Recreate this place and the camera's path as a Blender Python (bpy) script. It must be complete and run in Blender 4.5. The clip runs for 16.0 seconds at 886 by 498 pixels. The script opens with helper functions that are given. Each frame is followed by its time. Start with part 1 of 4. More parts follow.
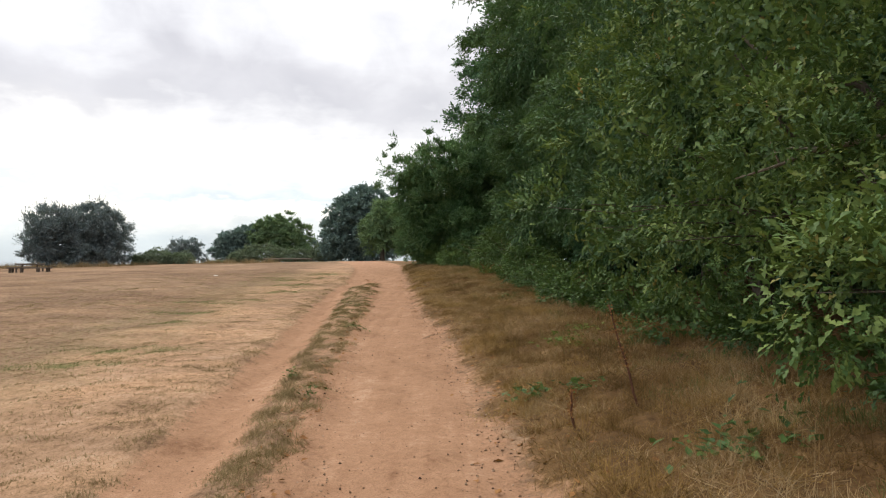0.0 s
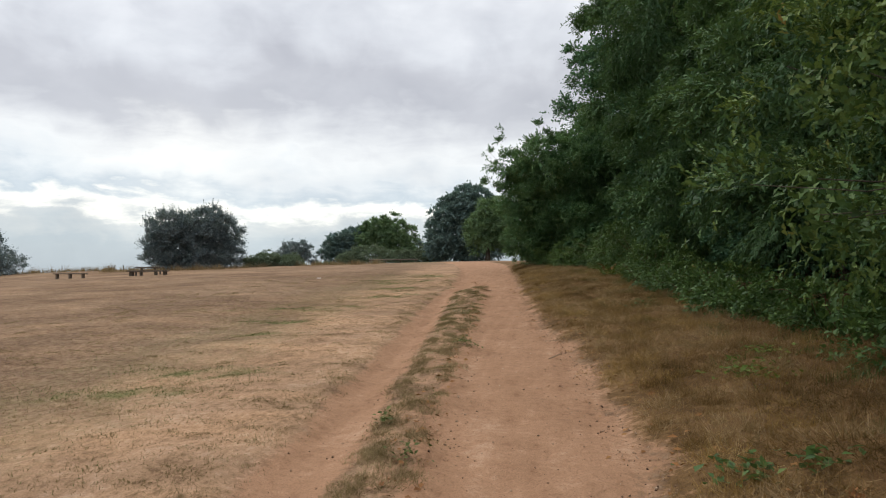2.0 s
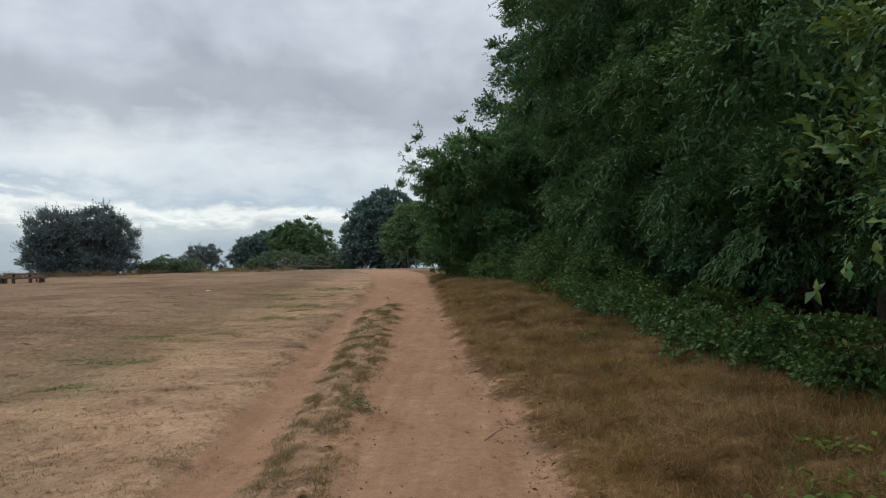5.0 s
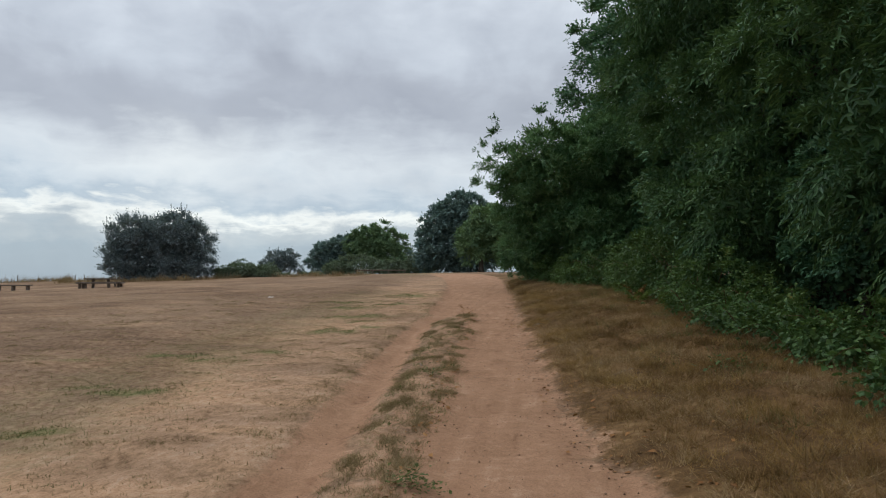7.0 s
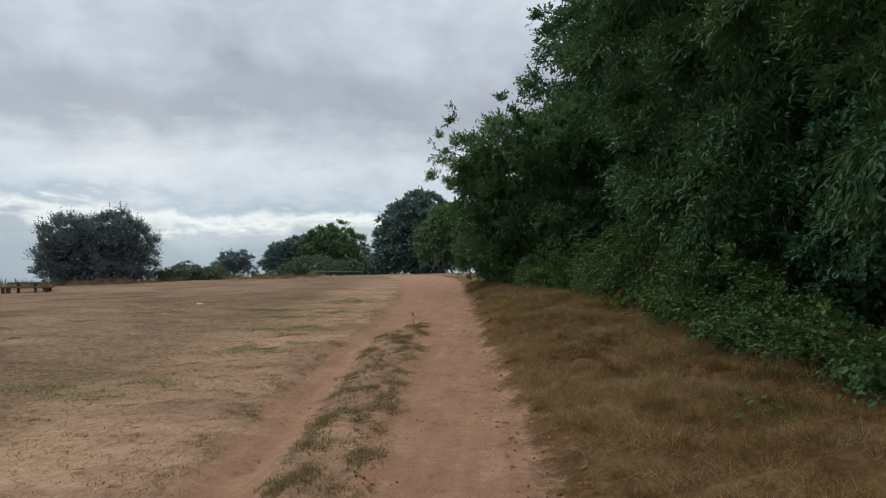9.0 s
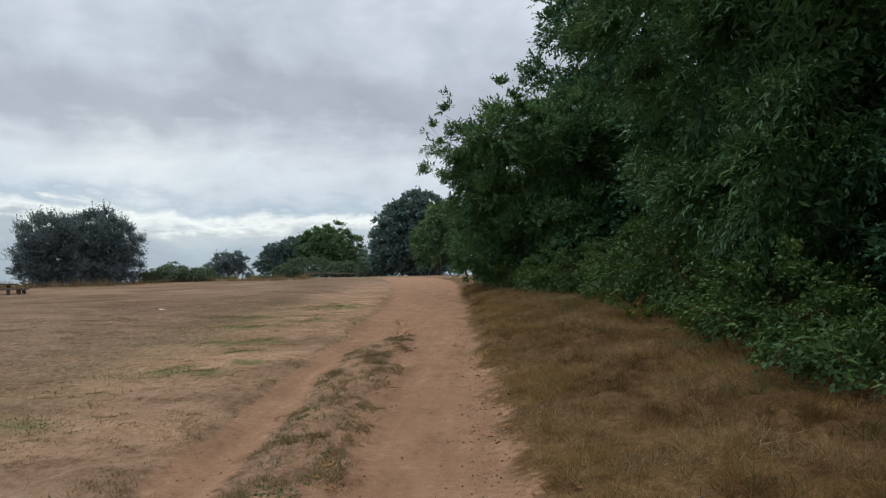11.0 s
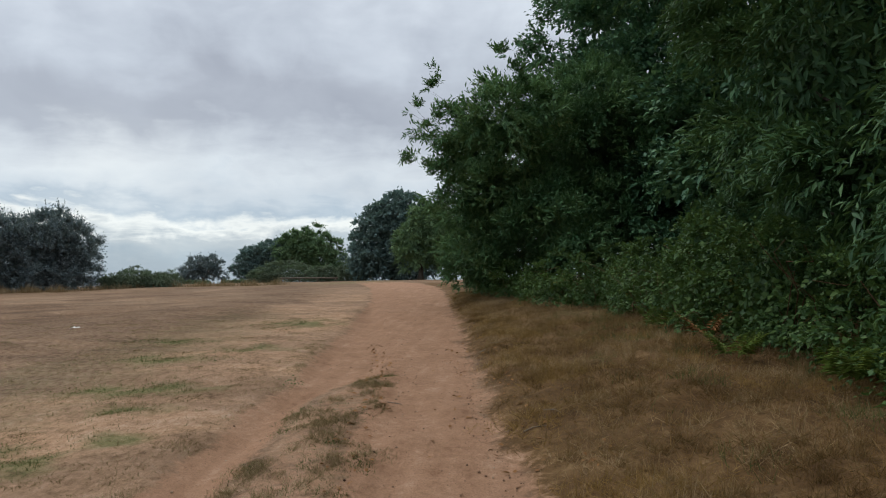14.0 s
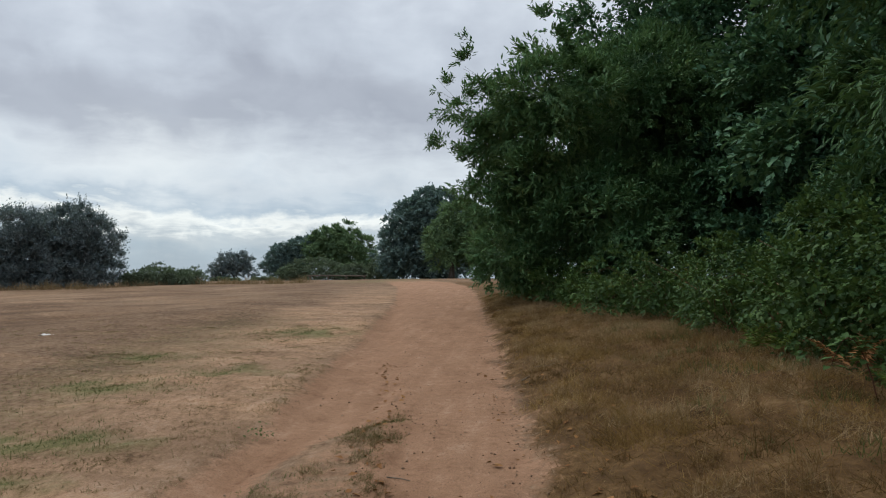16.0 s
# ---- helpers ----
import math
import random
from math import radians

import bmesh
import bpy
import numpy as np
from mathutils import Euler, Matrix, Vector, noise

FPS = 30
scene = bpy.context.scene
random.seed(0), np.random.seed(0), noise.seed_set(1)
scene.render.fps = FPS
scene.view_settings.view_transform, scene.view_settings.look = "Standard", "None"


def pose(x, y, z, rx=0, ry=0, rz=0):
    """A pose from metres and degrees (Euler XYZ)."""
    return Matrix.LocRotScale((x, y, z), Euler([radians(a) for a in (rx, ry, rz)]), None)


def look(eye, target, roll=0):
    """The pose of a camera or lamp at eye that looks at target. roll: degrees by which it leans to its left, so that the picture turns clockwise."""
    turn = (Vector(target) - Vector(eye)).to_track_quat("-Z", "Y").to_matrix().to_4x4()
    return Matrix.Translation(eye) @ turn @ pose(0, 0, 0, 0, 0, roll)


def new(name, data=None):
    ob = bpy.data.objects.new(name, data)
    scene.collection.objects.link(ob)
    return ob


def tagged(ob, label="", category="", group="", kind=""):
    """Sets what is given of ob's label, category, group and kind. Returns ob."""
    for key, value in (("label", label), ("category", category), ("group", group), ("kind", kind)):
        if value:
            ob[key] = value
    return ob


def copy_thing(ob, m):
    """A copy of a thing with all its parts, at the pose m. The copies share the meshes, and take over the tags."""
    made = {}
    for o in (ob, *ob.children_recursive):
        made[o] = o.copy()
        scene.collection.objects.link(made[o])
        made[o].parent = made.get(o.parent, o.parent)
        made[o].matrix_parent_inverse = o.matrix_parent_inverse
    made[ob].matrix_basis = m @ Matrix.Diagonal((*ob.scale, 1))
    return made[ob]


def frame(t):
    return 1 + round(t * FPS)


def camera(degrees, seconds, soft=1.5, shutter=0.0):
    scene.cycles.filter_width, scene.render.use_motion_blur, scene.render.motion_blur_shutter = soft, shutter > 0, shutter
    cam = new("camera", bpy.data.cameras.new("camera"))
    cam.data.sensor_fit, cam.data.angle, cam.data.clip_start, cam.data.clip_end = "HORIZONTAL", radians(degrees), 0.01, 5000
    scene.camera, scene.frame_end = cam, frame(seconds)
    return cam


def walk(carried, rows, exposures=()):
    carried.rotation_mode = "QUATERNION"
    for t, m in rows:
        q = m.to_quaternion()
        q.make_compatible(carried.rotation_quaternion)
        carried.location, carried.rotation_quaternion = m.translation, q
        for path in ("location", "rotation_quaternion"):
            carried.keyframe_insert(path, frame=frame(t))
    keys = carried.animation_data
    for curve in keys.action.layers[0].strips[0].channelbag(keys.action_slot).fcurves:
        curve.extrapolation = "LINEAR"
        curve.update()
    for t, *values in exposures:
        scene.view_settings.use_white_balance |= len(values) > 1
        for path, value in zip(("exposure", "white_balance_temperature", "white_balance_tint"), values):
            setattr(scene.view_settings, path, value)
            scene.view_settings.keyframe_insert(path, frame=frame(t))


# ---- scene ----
cam = camera(63.8, 16.0, 1.1)
METRES, EYE, TILT, LEAN, TURN = 20.0, 1.5, 1.5, 0.0, 0.0
ROWS = [
    (0.0, 0.0, 0.0, 0.0, 0.0, 0.0, 0.0),
    (0.5, -0.0068, 0.0267, 0.0015, 1.3, -0.34, -0.05),
    (1.0, -0.0109, 0.0536, 0.0022, 4.48, -0.28, 0.2),
    (1.5, -0.0149, 0.0817, 0.0003, 7.12, -0.23, 0.51),
    (2.0, -0.0167, 0.1088, 0.0003, 8.38, 0.02, 0.69),
    (2.5, -0.0182, 0.135, 0.0036, 8.56, 0.13, 0.45),
    (3.0, -0.0214, 0.1606, 0.0043, 8.59, 0.44, 0.4),
    (3.5, -0.0207, 0.1887, 0.0034, 5.16, 0.45, 0.85),
    (4.0, -0.0221, 0.218, 0.0051, 1.57, 0.46, 0.07),
    (6.5, -0.0312, 0.3711, 0.0084, 5.3, 0.46, 0.46),
    (7.0, -0.0344, 0.4028, 0.0078, 7.93, 0.75, 0.33),
    (7.5, -0.0357, 0.4339, 0.0064, 7.45, 0.76, 0.75),
    (8.0, -0.037, 0.466, 0.0071, 7.54, 0.62, 0.43),
    (8.5, -0.0387, 0.4984, 0.0083, 6.49, 0.8, 0.32),
    (9.0, -0.0372, 0.5317, 0.0079, 4.74, 0.79, 0.54),
    (11.5, -0.0373, 0.6901, 0.0057, 4.66, 0.96, 0.33),
    (12.0, -0.0427, 0.7229, 0.006, 4.57, 0.91, 0.08),
    (12.5, -0.0495, 0.7573, 0.007, 4.65, 0.77, -0.05),
    (13.0, -0.0545, 0.7919, 0.0081, 3.58, 0.96, -0.1),
    (13.5, -0.0612, 0.827, 0.0077, 3.24, 0.74, -0.09),
    (14.0, -0.0612, 0.8601, 0.0082, 3.24, 1.2, 0.41),
    (14.5, -0.0613, 0.8936, 0.008, 4.18, 0.83, 0.35),
    (15.0, -0.0642, 0.9286, 0.0085, 5.72, 1.03, 0.05),
    (15.5, -0.0651, 0.9623, 0.0105, 6.15, 0.89, 0.15),
    (16.0, -0.0685, 0.9942, 0.0092, 5.81, 1.05, 0.08),
]
EXPOSURES = [(0.0, 0.76, 7000, 10), (0.5, 0.66, 6900, 10), (1.0, 0.54, 6900, 9), (1.5, 0.48, 6800, 9), (2.0, 0.38, 6700, 8), (2.5, -0.04, 6230, 6), (3.0, -0.1, 6280, 6), (4.2, -0.06, 6280, 6), (6.5, 0.13, 6280, 6), (7.0, 0.03, 6250, 6), (9.0, -0.02, 6250, 6), (11.5, 0.03, 6230, 6), (16.0, 0.02, 6230, 6)]
walk(cam, [(t, pose(0, 0, EYE, TILT, LEAN, TURN) @ pose(METRES * x, METRES * y, METRES * z, 90 + pitch, roll, yaw)) for t, x, y, z, yaw, pitch, roll in ROWS], EXPOSURES)


# ---- sky and sun ----
SKY_STRENGTH = 1.0
SUN_ELEVATION, SUN_AZIMUTH = 60.0, -62.0   # degrees; azimuth from the walk's direction, to the right


def node(tree, kind, **values):
    n = tree.nodes.new(kind)
    for key, value in values.items():
        n.inputs[key.replace("_", " ")].default_value = value
    return n


def math_node(tree, operation, a, b=None, c=None):
    n = tree.nodes.new("ShaderNodeMath")
    n.operation = operation
    for slot, v in zip(n.inputs, (a, b, c)):
        if v is None:
            continue
        if isinstance(v, (int, float)):
            slot.default_value = v
        else:
            tree.links.new(v, slot)
    return n.outputs[0]


def ramp_node(tree, factor, stops):
    n = tree.nodes.new("ShaderNodeValToRGB")
    while len(n.color_ramp.elements) > 1:
        n.color_ramp.elements.remove(n.color_ramp.elements[-1])
    for i, (at, colour) in enumerate(stops):
        e = n.color_ramp.elements[0] if i == 0 else n.color_ramp.elements.new(at)
        e.position, e.color = at, (*colour, 1)
    if factor is not None:
        tree.links.new(factor, n.inputs[0])
    return n.outputs[0]


def mix_colour(tree, factor, a, b, blend="MIX"):
    n = tree.nodes.new("ShaderNodeMix")
    n.data_type, n.blend_type = "RGBA", blend
    for slot, v in ((n.inputs[0], factor), (n.inputs[6], a), (n.inputs[7], b)):
        if isinstance(v, (int, float)):
            slot.default_value = v
        elif isinstance(v, tuple):
            slot.default_value = (*v, 1)
        else:
            tree.links.new(v, slot)
    return n.outputs[2]


def noise_node(tree, vector, scale, detail=4, rough=0.55, distortion=0.0):
    n = node(tree, "ShaderNodeTexNoise", Scale=scale, Detail=detail, Roughness=rough, Distortion=distortion)
    if vector is not None:
        tree.links.new(vector, n.inputs["Vector"])
    return n.outputs[0]


def vector_node(tree, x, y, z):
    n = tree.nodes.new("ShaderNodeCombineXYZ")
    for slot, v in zip(n.inputs, (x, y, z)):
        if isinstance(v, (int, float)):
            slot.default_value = v
        else:
            tree.links.new(v, slot)
    return n.outputs[0]


def make_sky():
    world = bpy.data.worlds.new("overcast_sky")
    world.use_nodes = True
    scene.world = world
    tree = world.node_tree
    tree.nodes.clear()
    coords = tree.nodes.new("ShaderNodeTexCoord").outputs["Generated"]
    split = tree.nodes.new("ShaderNodeSeparateXYZ")
    tree.links.new(coords, split.inputs[0])
    x, y, z = split.outputs
    elevation = math_node(tree, "MULTIPLY", math_node(tree, "ARCSINE", z), 180 / math.pi)
    azimuth = math_node(tree, "ARCTAN2", x, math_node(tree, "ADD", y, 0.0001))
    # clouds are stretched flat towards the horizon
    flat = vector_node(tree, math_node(tree, "MULTIPLY", azimuth, 4.2), math_node(tree, "MULTIPLY", elevation, 0.10), 3.1)
    streaks = vector_node(tree, math_node(tree, "MULTIPLY", azimuth, 6.0), math_node(tree, "MULTIPLY", elevation, 0.45), 7.7)
    big = noise_node(tree, flat, 0.9, 4, 0.5, 0.3)
    mid = noise_node(tree, flat, 2.2, 5, 0.5, 0.35)
    fine = noise_node(tree, streaks, 1.7, 6, 0.58, 0.5)
    warp = math_node(tree, "MULTIPLY", math_node(tree, "SUBTRACT", big, 0.5), 15.0)
    warp = math_node(tree, "ADD", warp, math_node(tree, "MULTIPLY", math_node(tree, "SUBTRACT", mid, 0.5), 8.0))
    lift = math_node(tree, "MULTIPLY", warp, math_node(tree, "MINIMUM", math_node(tree, "MAXIMUM", math_node(tree, "MULTIPLY", elevation, 0.07), 0.0), 1.0))
    lift = math_node(tree, "ADD", lift, math_node(tree, "MULTIPLY", math_node(tree, "SUBTRACT", fine, 0.5), 3.0))
    puffs = noise_node(tree, vector_node(tree, math_node(tree, "MULTIPLY", azimuth, 17.0), math_node(tree, "MULTIPLY", elevation, 0.55), 1.3), 1.1, 5, 0.55, 0.4)
    lift = math_node(tree, "ADD", lift, math_node(tree, "MULTIPLY", math_node(tree, "SUBTRACT", puffs, 0.5), 3.0))
    level = math_node(tree, "DIVIDE", math_node(tree, "ADD", elevation, lift), 40.0)
    colour = ramp_node(tree, level, [
        (0.0, (0.40, 0.47, 0.54)), (0.05, (0.42, 0.49, 0.56)), (0.085, (0.54, 0.58, 0.62)), (0.108, (0.98, 0.97, 0.93)),
        (0.128, (0.50, 0.57, 0.65)), (0.16, (0.66, 0.70, 0.75)), (0.21, (0.74, 0.76, 0.79)), (0.26, (0.59, 0.605, 0.65)),
        (0.31, (0.46, 0.47, 0.52)), (0.38, (0.48, 0.49, 0.54)), (0.48, (0.59, 0.61, 0.665)), (0.75, (0.85, 0.87, 0.92)), (1.0, (1.1, 1.12, 1.17))])
    shade = ramp_node(tree, mid, [(0.25, (0.90, 0.90, 0.915)), (0.75, (1.10, 1.10, 1.095))])
    colour = mix_colour(tree, 1.0, colour, shade, "MULTIPLY")
    # a thinner place in the cloud, low over the field
    ax = math_node(tree, "DIVIDE", math_node(tree, "ADD", azimuth, 0.50), 0.085)
    ay = math_node(tree, "DIVIDE", math_node(tree, "ADD", math_node(tree, "ADD", elevation, lift), -8.5), 3.2)
    gap = math_node(tree, "EXPONENT", math_node(tree, "MULTIPLY", math_node(tree, "ADD", math_node(tree, "MULTIPLY", ax, ax), math_node(tree, "MULTIPLY", ay, ay)), -1.0))
    colour = mix_colour(tree, math_node(tree, "MULTIPLY", gap, 0.6), colour, (0.93, 0.93, 0.92))
    clouds = tree.nodes.new("ShaderNodeBackground")
    clouds.inputs["Strength"].default_value = SKY_STRENGTH
    tree.links.new(colour, clouds.inputs["Color"])
    blue = tree.nodes.new("ShaderNodeTexSky")
    blue.sky_type, blue.sun_disc = "NISHITA", False
    blue.sun_elevation, blue.sun_rotation = radians(SUN_ELEVATION), radians(SUN_AZIMUTH)
    clear = tree.nodes.new("ShaderNodeBackground")
    clear.inputs["Strength"].default_value = 0.1
    tree.links.new(blue.outputs[0], clear.inputs["Color"])
    mix = tree.nodes.new("ShaderNodeMixShader")
    mix.inputs[0].default_value = 0.9
    tree.links.new(clear.outputs[0], mix.inputs[1])
    tree.links.new(clouds.outputs[0], mix.inputs[2])
    tree.links.new(mix.outputs[0], tree.nodes.new("ShaderNodeOutputWorld").inputs[0])


make_sky()
sun_data = bpy.data.lights.new("sun", "SUN")
sun_data.energy, sun_data.angle, sun_data.color = 1.0, radians(40), (1.0, 0.95, 0.88)
sun = new("sun", sun_data)
a, e = radians(SUN_AZIMUTH), radians(SUN_ELEVATION)
sun.matrix_world = look((40 * math.sin(a) * math.cos(e), 40 * math.cos(a) * math.cos(e), 40 * math.sin(e)), (0, 0, 0))


# ---- materials ----
def surface(name, rough=0.9, specular=0.2):
    m = bpy.data.materials.new(name)
    m.use_nodes = True
    b = m.node_tree.nodes["Principled BSDF"]
    b.inputs["Roughness"].default_value, b.inputs["Specular IOR Level"].default_value = rough, specular
    return m, m.node_tree, b


def leaf_material(name, dark, mid, light, odd, rough=0.6, clear=0.28, patch_scale=0.7, patch_weight=0.9, each=0.45):
    """Foliage whose leaves differ one by one; odd is the colour of the few turned leaves."""
    m, tree, b = surface(name, rough, 0.18 if rough < 0.7 else 0.08)
    geo = tree.nodes.new("ShaderNodeNewGeometry")
    place = tree.nodes.new("ShaderNodeTexCoord").outputs["Object"]
    patch = noise_node(tree, place, patch_scale, 3)
    value = math_node(tree, "ADD", math_node(tree, "MULTIPLY_ADD", geo.outputs["Random Per Island"], each, 0.375 - each / 2), math_node(tree, "MULTIPLY", math_node(tree, "SUBTRACT", patch, 0.40), patch_weight))
    colour = ramp_node(tree, value, [(0.0, dark), (0.42, mid), (0.82, light), (0.95, odd)])
    vein = noise_node(tree, place, 60, 2)
    colour = mix_colour(tree, 1.0, colour, ramp_node(tree, vein, [(0.3, (0.8, 0.8, 0.8)), (0.7, (1.1, 1.1, 1.1))]), "MULTIPLY")
    tree.links.new(colour, b.inputs["Base Color"])
    thin = tree.nodes.new("ShaderNodeBsdfTranslucent")
    tree.links.new(mix_colour(tree, 0.5, colour, (0.10, 0.14, 0.02)), thin.inputs["Color"])
    mix = tree.nodes.new("ShaderNodeMixShader")
    mix.inputs[0].default_value = clear
    tree.links.new(b.outputs[0], mix.inputs[1])
    tree.links.new(thin.outputs[0], mix.inputs[2])
    tree.links.new(mix.outputs[0], tree.nodes["Material Output"].inputs["Surface"])
    return m


def rough_material(name, stops, scale=6.0, rough=0.9, bump=0.4, stretch=(1, 1, 1), island=False):
    """Bark, wood, stone and the like: two scales of grain and a relief."""
    m, tree, b = surface(name, rough)
    shift = tree.nodes.new("ShaderNodeMapping")
    shift.inputs["Scale"].default_value = stretch
    tree.links.new(tree.nodes.new("ShaderNodeTexCoord").outputs["Object"], shift.inputs[0])
    large, small = noise_node(tree, shift.outputs[0], scale, 5), noise_node(tree, shift.outputs[0], scale * 7, 3)
    value = math_node(tree, "ADD", math_node(tree, "MULTIPLY", large, 0.7), math_node(tree, "MULTIPLY", small, 0.3))
    if island:
        geo = tree.nodes.new("ShaderNodeNewGeometry")
        value = math_node(tree, "ADD", math_node(tree, "MULTIPLY", value, 0.4), math_node(tree, "MULTIPLY", geo.outputs["Random Per Island"], 0.6))
    tree.links.new(ramp_node(tree, value, stops), b.inputs["Base Color"])
    relief = node(tree, "ShaderNodeBump", Strength=bump, Distance=0.02)
    tree.links.new(small, relief.inputs["Height"])
    tree.links.new(relief.outputs[0], b.inputs["Normal"])
    return m


OAK_LEAF = leaf_material("oak_leaf", (0.018, 0.043, 0.018), (0.067, 0.132, 0.040), (0.190, 0.262, 0.073), (0.335, 0.223, 0.078), 0.5, 0.26, 0.9, 1.3)
# wood's-edge foliage, the shade under the canopy put into its colour
SHADED_CHESTNUT_LEAF = leaf_material("shaded_chestnut_leaf", (0.022, 0.056, 0.028), (0.052, 0.120, 0.051), (0.112, 0.205, 0.076), (0.220, 0.262, 0.098), 0.5, 0.26, 0.8, 1.2, 0.4)
# the same greens raised: paler young leaves, plus light painted into the crown
LIT_YOUNG_CHESTNUT_LEAF = leaf_material("lit_young_chestnut_leaf", (0.040, 0.095, 0.048), (0.092, 0.198, 0.087), (0.191, 0.317, 0.129), (0.317, 0.370, 0.132), 0.5, 0.26, 0.8, 1.2, 0.4)
DARK_LEAF = leaf_material("dark_leaf", (0.031, 0.083, 0.057), (0.075, 0.177, 0.099), (0.153, 0.289, 0.135), (0.227, 0.341, 0.135), 0.5, 0.26, 0.8, 1.1, 0.4)
# far trees and scrub: haze is mixed into the leaf greens, paler and bluer
HAZY_FAR_LEAF = leaf_material("hazy_far_leaf", (0.083, 0.144, 0.095), (0.137, 0.229, 0.116), (0.235, 0.343, 0.155), (0.384, 0.400, 0.218))
HAZY_SCRUB_LEAF = leaf_material("hazy_scrub_leaf", (0.084, 0.115, 0.088), (0.132, 0.180, 0.121), (0.204, 0.252, 0.168), (0.312, 0.312, 0.235))
# hawthorn leaves with the haze over the field painted in as slate blue
HAZY_HAWTHORN_LEAF = leaf_material("hazy_hawthorn_leaf", (0.091, 0.134, 0.166), (0.155, 0.201, 0.220), (0.241, 0.273, 0.285), (0.466, 0.240, 0.286))
BRAMBLE_LEAF = leaf_material("bramble_leaf", (0.025, 0.059, 0.023), (0.059, 0.120, 0.038), (0.123, 0.197, 0.052), (0.336, 0.262, 0.079), 0.5, 0.26, 1.2, 1.2)
SHOOT_LEAF = leaf_material("shoot_leaf", (0.05, 0.10, 0.035), (0.085, 0.16, 0.05), (0.13, 0.22, 0.07), (0.28, 0.24, 0.09), 0.5, 0.26)
FERN_LEAF = leaf_material("fern_leaf", (0.06, 0.11, 0.02), (0.11, 0.17, 0.03), (0.19, 0.23, 0.04), (0.3, 0.26, 0.06))
DEAD_LEAF = leaf_material("dead_leaf", (0.14, 0.06, 0.025), (0.26, 0.12, 0.05), (0.38, 0.2, 0.08), (0.5, 0.34, 0.18), 0.75, 0.15)
DRY_GRASS = leaf_material("dry_grass", (0.088, 0.047, 0.020), (0.185, 0.104, 0.043), (0.315, 0.192, 0.086), (0.47, 0.335, 0.19), 0.8, 0.25, 0.9, 2.6, 0.7)
GOLD_GRASS = leaf_material("gold_grass", (0.20, 0.115, 0.038), (0.33, 0.20, 0.07), (0.46, 0.30, 0.125), (0.58, 0.43, 0.22), 0.8, 0.25, 1.0, 1.6, 0.7)
STRAW = leaf_material("straw", (0.168, 0.108, 0.052), (0.238, 0.161, 0.084), (0.322, 0.238, 0.140), (0.392, 0.315, 0.203), 0.75, 0.2, 0.9, 1.2, 0.7)
GREEN_GRASS = leaf_material("green_grass", (0.051, 0.072, 0.021), (0.093, 0.119, 0.034), (0.162, 0.170, 0.060), (0.281, 0.238, 0.111), 0.65, 0.2, 0.9, 1.0, 0.7)
# dark distant crowns, their haze painted in as a lifted blue-green
HAZY_DARK_LEAF = leaf_material("hazy_dark_leaf", (0.089, 0.149, 0.156), (0.134, 0.210, 0.208), (0.210, 0.300, 0.263), (0.300, 0.359, 0.277))
STRIP_GRASS = leaf_material("strip_grass", (0.150, 0.108, 0.056), (0.262, 0.190, 0.104), (0.380, 0.285, 0.165), (0.520, 0.420, 0.260), 0.8, 0.25, 1.6, 1.6, 0.7)
BARK = rough_material("bark", [(0.3, (0.03, 0.024, 0.018)), (0.55, (0.085, 0.07, 0.055)), (0.75, (0.17, 0.15, 0.125))], 5, 0.95, 0.8, (1, 1, 0.25))
DEAD_WOOD = rough_material("dead_wood", [(0.3, (0.12, 0.095, 0.07)), (0.7, (0.34, 0.29, 0.23))], 9, 0.9, 0.5, (1, 1, 0.3))
WEATHERED = rough_material("weathered_wood", [(0.3, (0.075, 0.06, 0.047)), (0.6, (0.15, 0.122, 0.098)), (0.8, (0.24, 0.2, 0.165))], 4, 0.9, 0.4, (0.3, 4, 4))
STONE = rough_material("stone", [(0.15, (0.085, 0.05, 0.032)), (0.5, (0.19, 0.112, 0.07)), (0.85, (0.42, 0.31, 0.22))], 20, 0.9, 0.3, (1, 1, 1), True)
CLOD = rough_material("clod", [(0.15, (0.05, 0.028, 0.018)), (0.5, (0.095, 0.055, 0.035)), (0.85, (0.17, 0.1, 0.064))], 30, 0.95, 0.4, (1, 1, 1), True)
STEM = rough_material("dry_stem", [(0.3, (0.06, 0.026, 0.016)), (0.7, (0.14, 0.065, 0.038))], 20, 0.9, 0.3)
PALE_PAPER = rough_material("pale_paper", [(0.3, (0.62, 0.60, 0.57)), (0.7, (0.8, 0.79, 0.76))], 20, 0.6, 0.2)


